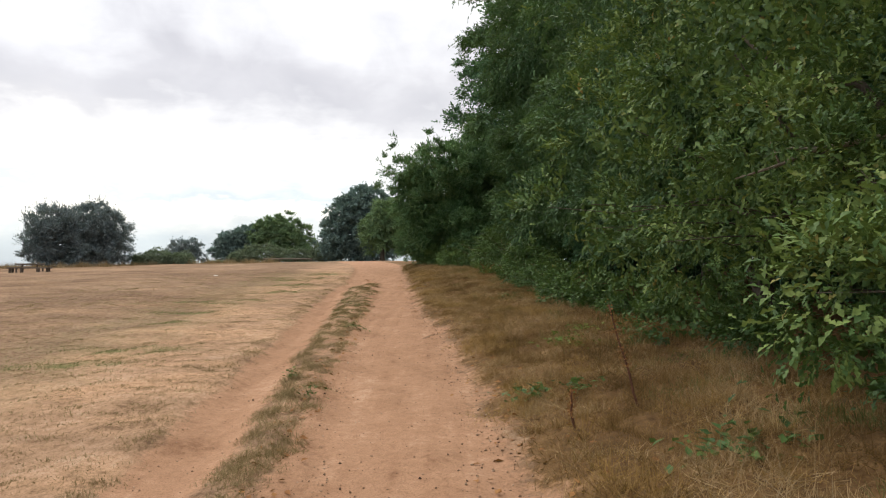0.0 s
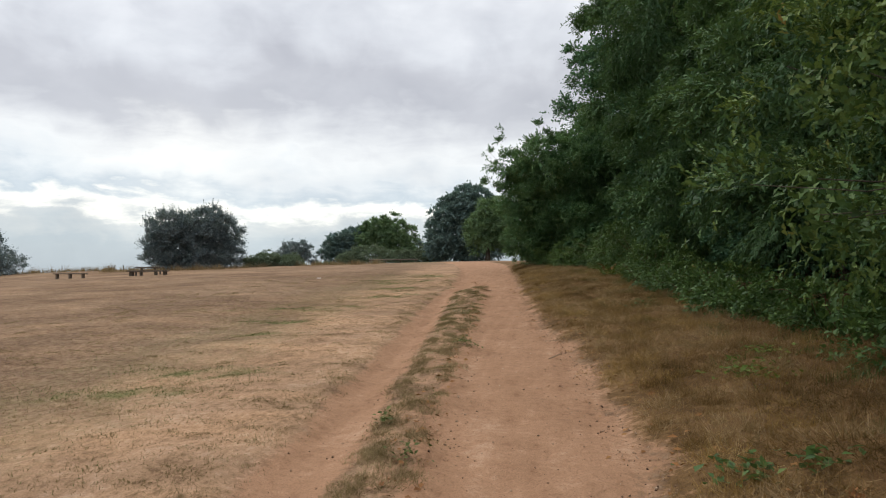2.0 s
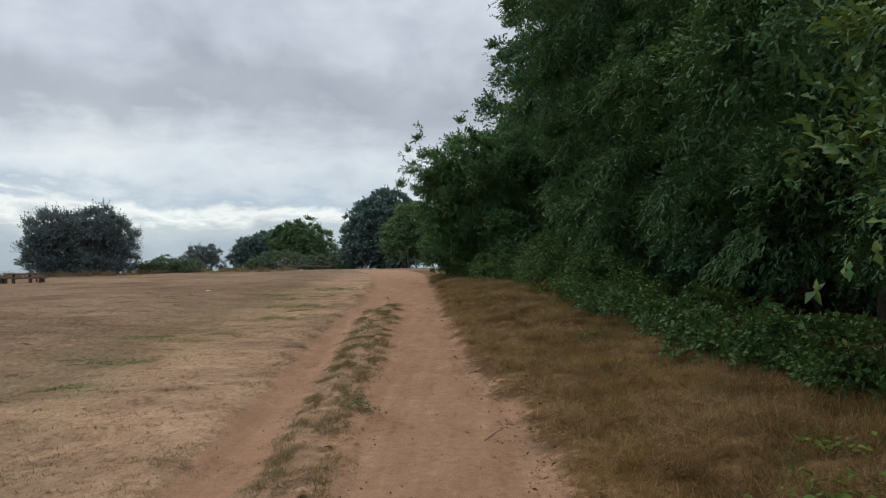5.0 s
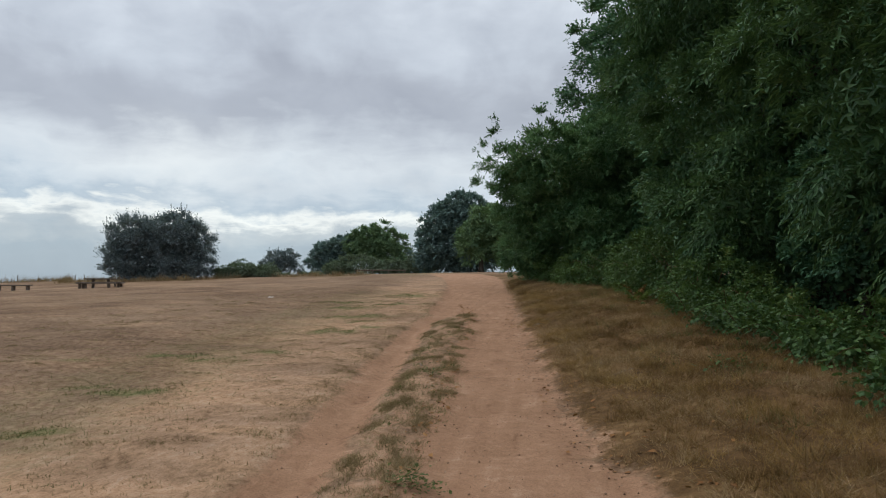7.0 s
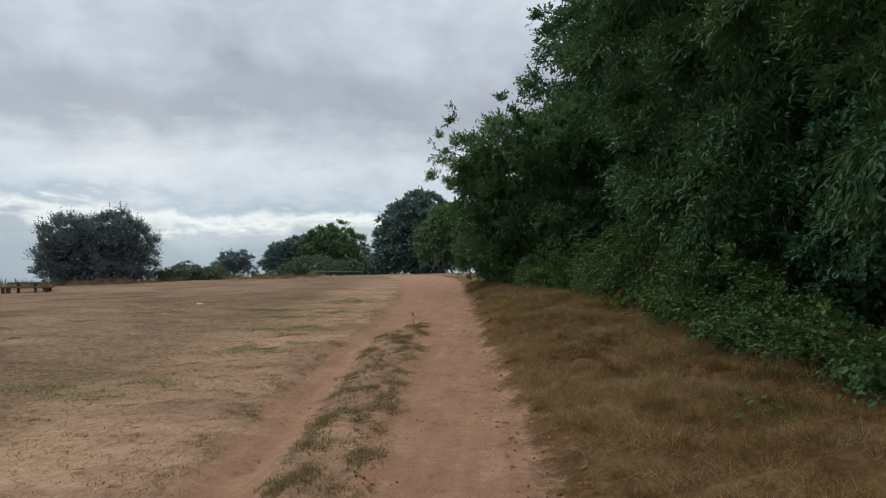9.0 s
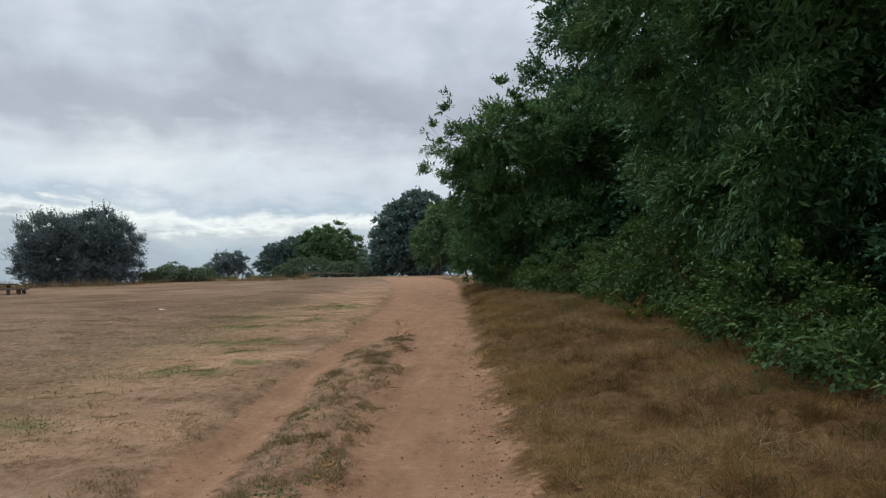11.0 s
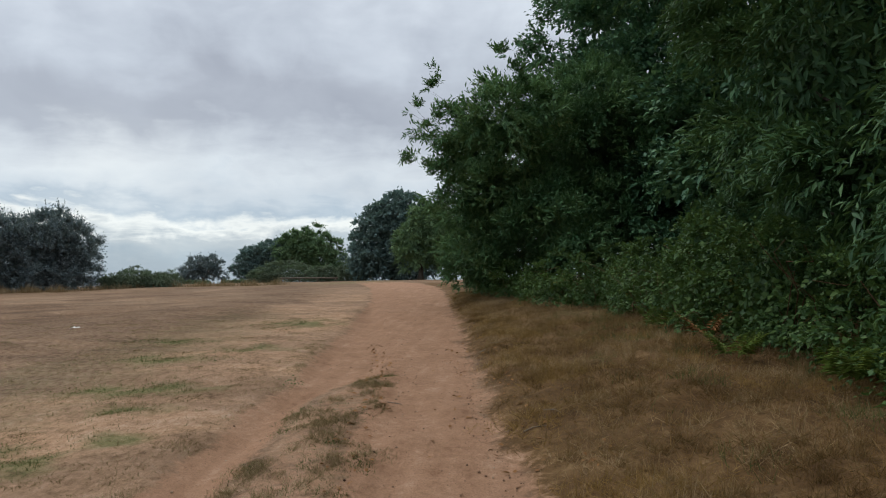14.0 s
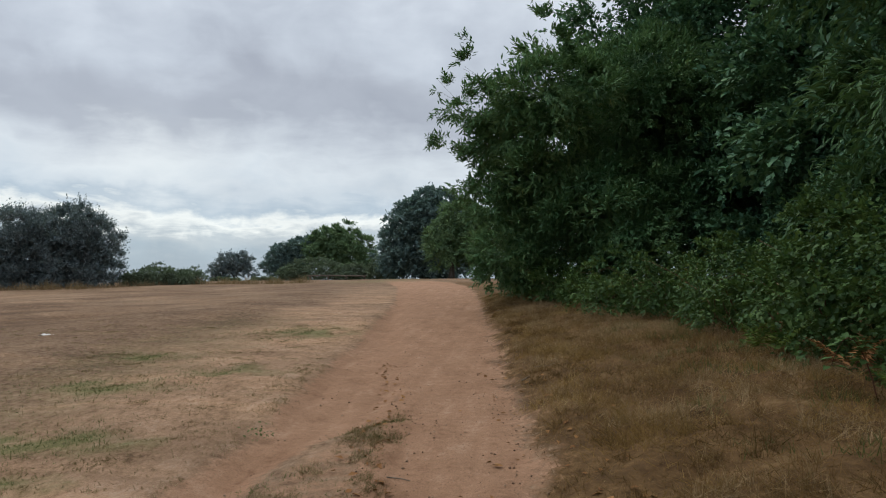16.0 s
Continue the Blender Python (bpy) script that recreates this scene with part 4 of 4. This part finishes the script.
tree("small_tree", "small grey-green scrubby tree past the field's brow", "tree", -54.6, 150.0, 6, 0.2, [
    (-1.2, 0, 3.6, 2.0, 2.2, 2.0), (1.4, 0, 3.9, 1.9, 2.2, 2.0), (4.0, 0, 1.8, 0.8, 1, 0.9), (-3.4, 0, 2.0, 1.4, 2, 1.4)], HAZY_HAWTHORN_LEAF, OVAL, 0.3, 2000, 6, 53, reach=0.9, droop=0.0, floor=0.0, mass=0.36, gaps=1.0)
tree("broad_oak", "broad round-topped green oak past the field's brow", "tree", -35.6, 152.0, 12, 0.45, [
    (-2.6, 0, 6.6, 2.9, 3.2, 2.7), (1.2, 0, 8.0, 3.7, 3.6, 2.6), (4.2, 0, 6.4, 2.7, 3.2, 2.5), (6.6, 0, 4.0, 1.9, 2.6, 2.0), (1.4, 0, 4.6, 3.6, 3.0, 2.0)], HAZY_FAR_LEAF, OVAL, 0.36, 5200, 7, 54, reach=1.0, droop=0.2, lump=0.2, gaps=0.8, mass=0.36)
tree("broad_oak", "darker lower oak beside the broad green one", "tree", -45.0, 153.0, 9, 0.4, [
    (0, 0, 5.2, 3.0, 3.0, 2.6), (-2.8, 0, 3.6, 1.7, 2.0, 1.9), (3.0, 0, 6.2, 2.6, 2.8, 2.4), (1, 0, 3, 3, 2.5, 2)], HAZY_DARK_LEAF, OVAL, 0.36, 3800, 7, 55, reach=1.0, droop=0.2, lump=0.2, gaps=0.8, mass=0.36)
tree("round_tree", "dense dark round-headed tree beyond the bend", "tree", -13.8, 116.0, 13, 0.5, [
    (-1.8, 0, 4.2, 4.2, 4, 3.6), (0.2, 0, 7.8, 4.1, 4, 3.2), (1.2, 0, 9.8, 3.3, 3, 2.2), (3.4, 0, 8.0, 2.9, 3, 2.6), (3.8, 0, 5.0, 3.4, 3.4, 4.0), (-4.4, 0, 2.8, 1.9, 2.4, 2.4), (-1.8, 0, 6.8, 3.0, 3, 2.6), (2.4, 0, 2.4, 4.2, 3, 2.3)], HAZY_DARK_LEAF, OVAL, 0.36, 8500, 7, 56, reach=0.9, droop=0.2, lump=0.2, floor=0.2, gaps=1.2, mass=0.3)
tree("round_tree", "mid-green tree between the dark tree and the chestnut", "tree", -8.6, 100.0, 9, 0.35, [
    (-0.6, 0, 4.0, 2.2, 3, 2.8), (1.2, 0, 6.0, 2.4, 3, 2.4), (3.2, 0, 4.4, 2.6, 3, 3.2)], HAZY_FAR_LEAF, OVAL, 0.28, 4500, 7, 57, reach=0.8, droop=0.3, floor=0.6, gaps=1.0, mass=0.34)
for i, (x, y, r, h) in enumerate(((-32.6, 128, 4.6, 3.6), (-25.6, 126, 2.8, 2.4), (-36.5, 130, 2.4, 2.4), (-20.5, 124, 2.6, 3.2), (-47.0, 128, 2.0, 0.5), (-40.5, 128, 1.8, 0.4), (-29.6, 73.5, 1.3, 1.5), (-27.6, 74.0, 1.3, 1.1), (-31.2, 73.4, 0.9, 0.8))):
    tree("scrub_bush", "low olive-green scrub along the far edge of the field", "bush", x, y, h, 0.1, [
        (0, 0, h * 0.45, r, 1.8, h * 0.5), (r * 0.5, 0, h * 0.35, r * 0.6, 1.6, h * 0.4), (-r * 0.45, 0, h * 0.4, r * 0.5, 1.6, h * 0.42)], HAZY_SCRUB_LEAF, OVAL, 0.24 if y > 100 else 0.12, 1300, 7, 60 + i, reach=0.5 if y > 100 else 0.3, droop=0.1, group="scrub at the field's far edge", floor=0.0, limbs=False, mass=0.3, gaps=1.1)


# ---- things on the field ----
def picnic_table(x, y, turn):
    """A low plank table on two trestles with a plank bench along each of its four sides."""
    base = thing("picnic_table", x, y, "weathered timber picnic table ringed by low benches on the dry field", "picnic table")
    base.rotation_euler = (0, 0, radians(turn))
    for i in range(6):
        part("top_plank", beam(bmesh.new(), (0, -0.55 + 0.22 * i, 0.66), (1.9, 0.2, 0.1)), WEATHERED, base)
    for end in (-1, 1):
        part("trestle", beam(bmesh.new(), (end * 0.5, 0, 0.28), (0.1, 0.5, 0.72)), WEATHERED, base)
    for k in range(4):
        spin, long = math.pi / 2 * k, 2.3 if k % 2 == 0 else 1.9
        bench = part("bench", beam(bmesh.new(), (0, -1.3, 0.38), (long, 0.34, 0.12)), WEATHERED, base)
        bench.rotation_euler = (0, 0, spin)
        for end in (-1, 1):
            part("bench_leg", beam(bmesh.new(), (end * long * 0.33, -1.25, 0.14), (0.12, 0.2, 0.46)), WEATHERED, bench)
    return base


def timber_bench(x, y, turn, long):
    base = thing("timber_bench", x, y, "plain weathered timber bench on the dry field", "bench")
    base.rotation_euler = (0, 0, radians(turn))
    for i in range(2):
        part("seat_plank", beam(bmesh.new(), (0, -0.11 + 0.22 * i, 0.42), (long, 0.2, 0.09)), WEATHERED, base)
    for i in (-1, 0, 1):
        part("leg", beam(bmesh.new(), (i * long * 0.4, 0, 0.14), (0.16, 0.3, 0.5)), WEATHERED, base)
    return base


picnic_table(-32.2, 55.5, 24)
timber_bench(-38.9, 55.2, 10, 2.6)
rng = np.random.default_rng(70)
for i in range(14):
    x, y = -68 + 1.75 * i + rng.normal(0, 0.3), 73 + rng.normal(0, 0.4)
    post = thing("fence_post", x, y, "thin weathered wooden fence post on the field's skyline", "fence post", "posts along the skyline")
    tall = rng.uniform(0.35, 0.75)
    part("post_shaft", tube_data("post_shaft", [(0, 0, -0.2), (rng.normal(0, 0.04), 0, tall * 0.6), (rng.normal(0, 0.05), 0, tall)], (0.045, 0.04, 0.035), WEATHERED, 7), WEATHERED, post)

rail = thing("timber_rail", -22.5, 103.0, "low weathered timber rail along the field's brow", "rail")
for i in range(4):
    part("post", beam(bmesh.new(), (-3.3 + 2.2 * i, 0, 0.22), (0.14, 0.14, 0.7)), WEATHERED, rail)
part("rail_bar", tube_data("rail_bar", [(-3.6, 0.0, 0.5), (-1, 0.02, 0.52), (1.2, 0, 0.5), (3.6, 0, 0.48)], (0.08, 0.085, 0.08, 0.075), WEATHERED, 8), WEATHERED, rail)

litter = thing("paper_scrap", -10.5, 33.0, "crumpled pale paper scrap lying on the field", "litter")
bm = bmesh.new()
bmesh.ops.create_grid(bm, x_segments=5, y_segments=3, size=0.5)
for v in bm.verts:
    v.co = Vector((v.co.x * 0.28, v.co.y * 0.13, 0.03 + rng.normal(0, 0.012)))
part("sheet", bm, PALE_PAPER, litter)


# ---- plants and bits along the track ----
def dock_stalk(x, y, tall, lean, seed):
    rng = np.random.default_rng(seed)
    base = thing("dock_stalk", x, y, "dead rust-brown dock stalk standing in the dry grass", "weed")
    way = [(lean[0] * t + rng.normal(0, 0.006), lean[1] * t + rng.normal(0, 0.006), -0.03 + (tall + 0.03) * t) for t in np.linspace(0, 1, 7)]
    part("stem", tube_data("stem", way, np.linspace(0.012, 0.005, 7), STEM, 6), STEM, base)
    t = rng.uniform(0.35, 1.0, 150)
    at = np.array([np.interp(t, np.linspace(0, 1, 7), [p[k] for p in way]) for k in range(3)]).T + rng.normal(0, 0.022, (150, 3))
    size = rng.uniform(0.012, 0.03, 150)
    part("seed_head", scatter("seed_head", OVAL, at, rng.normal(0, 1, (150, 3)), rng.normal(0, 1, (150, 3)), size, size, DEAD_LEAF), DEAD_LEAF, base)["kind"] = "stuff"
    return base


def weed(x, y, wide, count, size, material, label, seed):
    rng = np.random.default_rng(seed)
    base = thing("weed", x, y, label, "weed", "low weeds by the track")
    spot = rng.normal(0, wide * 0.4, (count, 2))
    ang = rng.uniform(0, 6.3, count)
    at = np.c_[spot, np.abs(rng.normal(0.05, 0.04, count)) + heights(x + spot[:, 0], y + spot[:, 1]) - base.location.z]
    along = np.c_[np.cos(ang), np.sin(ang), rng.uniform(0.1, 0.9, count)]
    s = size * rng.uniform(0.5, 1.3, count)
    part("foliage", scatter("foliage", OVAL, at, along, np.c_[np.zeros(count), np.zeros(count), np.ones(count)] + rng.normal(0, 0.3, (count, 3)), s, s, material), material, base)
    return base


def fern(x, y, count, tall, material, label, seed):
    """A fern clump: arched fronds of paired leaflets."""
    rng = np.random.default_rng(seed)
    base = thing("fern", x, y, label, "fern", "ferns at the wood's edge")
    for _ in range(count):
        heading, reach = rng.uniform(0, 6.3), tall * rng.uniform(0.5, 0.9)
        way = np.array([(math.cos(heading) * reach * t, math.sin(heading) * reach * t, tall * (1.25 * t - 0.55 * t * t)) for t in np.linspace(0, 1, 8)])
        t = np.repeat(np.linspace(0.25, 0.98, 16), 2)
        at = np.array([np.interp(t, np.linspace(0, 1, 8), way[:, k]) for k in range(3)]).T
        side = np.tile((1.0, -1.0), 16)[:, None] * np.array((-math.sin(heading), math.cos(heading), 0))
        along = side + np.array((math.cos(heading), math.sin(heading), 0)) * 0.4 + rng.normal(0, 0.12, (32, 3))
        size = tall * 0.32 * (1.05 - t) * rng.uniform(0.8, 1.2, 32) + 0.02
        part("frond", scatter("frond", LANCE, at, along, np.tile((0, 0, 1.0), (32, 1)) + rng.normal(0, 0.15, (32, 3)), size, size * 0.9, material), material, base)
    return base


def bramble_shoot(x, y, tall, reach, seed):
    """A long arching bramble cane, hung with leaves in threes."""
    rng = np.random.default_rng(seed)
    base = thing("bramble_shoot", x, y, "arching bramble cane with bright green leaves over dry grass", "bramble", "arching bramble canes")
    t = np.linspace(0, 1, 9)
    side = rng.uniform(-0.5, 0.5)
    way = np.c_[reach * t, side * t, -0.03 + 4 * tall * t * (1 - 0.82 * t) * 0.75]
    part("cane", tube_data("cane", [tuple(p) for p in way], np.linspace(0.007, 0.0025, 9), STEM, 5), STEM, base)
    s = np.repeat(np.linspace(0.2, 1.0, 13), 3)
    at = np.array([np.interp(s, t, way[:, k]) for k in range(3)]).T
    heading = np.repeat(rng.uniform(0, 6.3, 13), 3) + np.tile((-0.9, 0, 0.9), 13)
    along = np.c_[np.cos(heading), np.sin(heading), rng.normal(0.0, 0.25, 39)]
    size = 0.095 * rng.uniform(0.7, 1.25, 39)
    part("foliage", scatter("foliage", OVAL, at + along * 0.02, along, np.c_[rng.normal(0, 0.3, (39, 2)), np.ones(39)], size, size * 1.2, SHOOT_LEAF), SHOOT_LEAF, base)
    return base


dock_stalk(1.62, 5.9, 0.85, (-0.22, 0.15), 81)
dock_stalk(1.02, 5.6, 0.3, (-0.02, 0.0), 82)
weed(0.85, 6.75, 0.3, 60, 0.09, BRAMBLE_LEAF, "low dark green weed in the dry grass", 84)
weed(1.3, 6.9, 0.2, 40, 0.08, BRAMBLE_LEAF, "low dark green weed in the dry grass", 85)
weed(1.9, 4.6, 0.5, 120, 0.09, BRAMBLE_LEAF, "spreading green weed beneath the oak", 86)
weed(1.7, 9.8, 0.5, 110, 0.07, FERN_LEAF, "sparse yellow-green weed among brown grass", 87)
weed(2.1, 10.8, 0.4, 90, 0.07, FERN_LEAF, "sparse yellow-green weed among brown grass", 88)
weed(1.5, 17.2, 0.5, 70, 0.06, BRAMBLE_LEAF, "low dark green weed in the dry grass", 89)
weed(-1.62, 13.1, 0.24, 220, 0.036, GREEN_GRASS, "dusty green plant on the grass strip", 90)
weed(-2.2, 17.6, 0.2, 110, 0.036, GREEN_GRASS, "dusty green plant on the grass strip", 91)
weed(-1.35, 7.3, 0.15, 40, 0.05, GREEN_GRASS, "dusty green plant on the grass strip", 92)
weed(-1.75, 8.2, 0.12, 40, 0.05, GREEN_GRASS, "dusty green plant on the grass strip", 93)
weed(-3.55, 25.8, 0.16, 40, 0.035, GREEN_GRASS, "dusty green plant on the rut's bank", 94)
fern(1.7, 26.8, 5, 0.5, DEAD_LEAF, "dead rust-brown bracken fern at the brambles", 95)
fern(1.55, 25.3, 9, 0.55, FERN_LEAF, "yellow-green bracken fern at the brambles", 96)
fern(1.45, 28.3, 8, 0.6, FERN_LEAF, "yellow-green bracken fern at the brambles", 97)
fern(1.95, 23.7, 9, 0.6, FERN_LEAF, "bright green bracken fern at the brambles", 98)
fern(2.15, 22.9, 8, 0.5, FERN_LEAF, "bright green bracken fern at the brambles", 99)
fern(2.3, 24.3, 8, 0.65, FERN_LEAF, "bright green bracken fern at the brambles", 120)
for i, (x, y, tall, reach) in enumerate(((2.0, 21.4, 0.75, -0.8), (2.4, 19.6, 0.6, -0.7), (2.1, 22.4, 0.6, -0.6), (1.55, 26.0, 0.6, -0.4), (2.6, 18.0, 0.5, -0.7), (2.7, 15.5, 0.5, -0.6))):
    bramble_shoot(x, y, tall, reach, 140 + i)


def stick(x, y, long, turn, thick, seed, label="pale dead stick lying on the ground"):
    rng = np.random.default_rng(seed)
    base = thing("stick", x, y, label, "stick", "dead sticks on the ground")
    c, s = math.cos(radians(turn)) * long / 2, math.sin(radians(turn)) * long / 2
    z = [height_at(x + k * c, y + k * s) - base.location.z + thick for k in (-1, 0, 1)]
    part("twig", tube_data("twig", [(-c, -s, z[0]), (rng.normal(0, 0.02), rng.normal(0, 0.02), z[1]), (c, s, z[2])], (thick * 0.65, thick * 0.6, thick * 0.35), DEAD_WOOD, 6), DEAD_WOOD, base)


for i, (x, y, long, turn, thick) in enumerate(((-0.78, 23.5, 0.22, 20, 0.009), (-0.25, 12.2, 0.4, 65, 0.007), (-2.18, 24.8, 0.16, 10, 0.008), (-0.6, 23.9, 0.2, -40, 0.008), (-0.3, 21.3, 0.2, 5, 0.009), (0.35, 17.5, 0.25, 15, 0.008),
                                                (1.55, 9.3, 0.5, 30, 0.006), (-2.5, 18.6, 0.22, 110, 0.012), (-1.0, 29.2, 0.3, 30, 0.009), (0.75, 11.0, 0.35, -20, 0.006), (-1.25, 28.6, 0.2, 60, 0.012))):
    stick(x, y, long, turn, thick, 100 + i)

# the dead bough that hangs in the oak
bough = tagged(new("dead_branch"), "bare grey forked dead branch hanging in the oak", "branch")
part("bough", tube_data("bough", [(4.82, 7.20, 2.91), (3.94, 6.84, 2.70), (3.53, 6.76, 2.62), (3.18, 6.76, 2.47), (2.80, 6.79, 2.35)], (0.034, 0.028, 0.024, 0.017, 0.007), DEAD_WOOD, 7), DEAD_WOOD, bough)
part("side_shoot", tube_data("side_shoot", [(3.59, 6.76, 2.63), (3.28, 6.70, 2.63), (2.99, 6.64, 2.53)], (0.016, 0.012, 0.006), DEAD_WOOD, 6), DEAD_WOOD, bough)
part("side_shoot", tube_data("side_shoot", [(3.21, 6.76, 2.48), (3.11, 6.73, 2.70), (3.15, 6.72, 2.88)], (0.010, 0.008, 0.005), DEAD_WOOD, 6), DEAD_WOOD, bough)


def fallen_leaves(count, seed):
    rng = np.random.default_rng(seed)
    y = 4 + 26 * rng.random(count)
    on_strip = rng.random(count) < 0.45
    x = np.where(on_strip, line(STRIP_RIGHT, y) - 0.35 * rng.random(count), line(PATH_RIGHT, y) + rng.normal(0.25, 0.35, count))
    at = np.c_[x, y, heights(x, y) + 0.012]
    ang = rng.uniform(0, 6.3, count)
    size = rng.uniform(0.03, 0.085, count)
    data = scatter("fallen_leaves", OVAL, at, np.c_[np.cos(ang), np.sin(ang), rng.normal(0, 0.25, count)], np.c_[rng.normal(0, 0.3, (count, 2)), np.ones(count)], size, size, DEAD_LEAF)
    tagged(new("fallen_leaves", data), "curled dry brown leaves fallen beside the track", "leaves", kind="stuff")


def stones(name, label, x, y, size, material, rng):
    """Faceted stones, half sunk where they lie."""
    n = len(x)
    corner = np.array([(1, 0, 0), (-1, 0, 0), (0, 1, 0), (0, -1, 0), (0, 0, 1), (0, 0, -1)], float)
    faces = np.array([(0, 2, 4), (2, 1, 4), (1, 3, 4), (3, 0, 4), (2, 0, 5), (1, 2, 5), (3, 1, 5), (0, 3, 5)])
    pts = corner[None] * (size[:, None, None] * rng.uniform(0.6, 1.3, (n, 6, 1))) + rng.normal(0, 0.15, (n, 6, 3)) * size[:, None, None]
    pts += np.c_[x, y, heights(x, y) + size * 0.35][:, None]
    tri = faces[None] + (np.arange(n) * 6)[:, None, None]
    tagged(new(name, raw_mesh(name, pts.reshape(-1, 3), tri.reshape(-1, 3), material)), label, name.split("_")[-1], kind="stuff")


def clods(count, seed):
    """Dark crumbs of earth: strewn over the track, thick along the strip's broken edge."""
    rng = np.random.default_rng(seed)
    y = 3.2 + 26 * rng.random(count) ** 1.3
    lo, hi = line(STRIP_RIGHT, y), line(PATH_RIGHT, y)
    u = rng.random(count)
    x = np.where(u < 0.45, lo + rng.normal(-0.1, 0.13, count), np.where(u < 0.6, lo + (hi - lo) * rng.random(count), hi - np.abs(rng.normal(0.05, 0.15, count))))
    stones("dark_clods", "dark brown clods of earth scattered over the sandy track", x, y, 0.003 + 0.010 * rng.random(count) ** 4, CLOD, rng)


def gravel(count, seed):
    """Small stones and crumbs of earth, thickest along the track's edges."""
    rng = np.random.default_rng(seed)
    y = 3.5 + 34 * rng.random(count) ** 1.4
    lo, hi, rut = line(STRIP_RIGHT, y), line(PATH_RIGHT, y), line(RUT_LEFT, y)
    u = rng.random(count)
    x = np.where(u < 0.45, hi - np.abs(rng.normal(0, 0.22, count)), np.where(u < 0.62, lo + np.abs(rng.normal(0, 0.2, count)), np.where(u < 0.85, lo + (hi - lo) * rng.random(count), rut + 0.6 * rng.random(count))))
    stones("gravel", "small red-brown stones and crumbs on the sandy track", x, y, 0.0025 + 0.010 * rng.random(count) ** 5, STONE, rng)


fallen_leaves(950, 130)
gravel(8500, 131)
clods(800, 132)
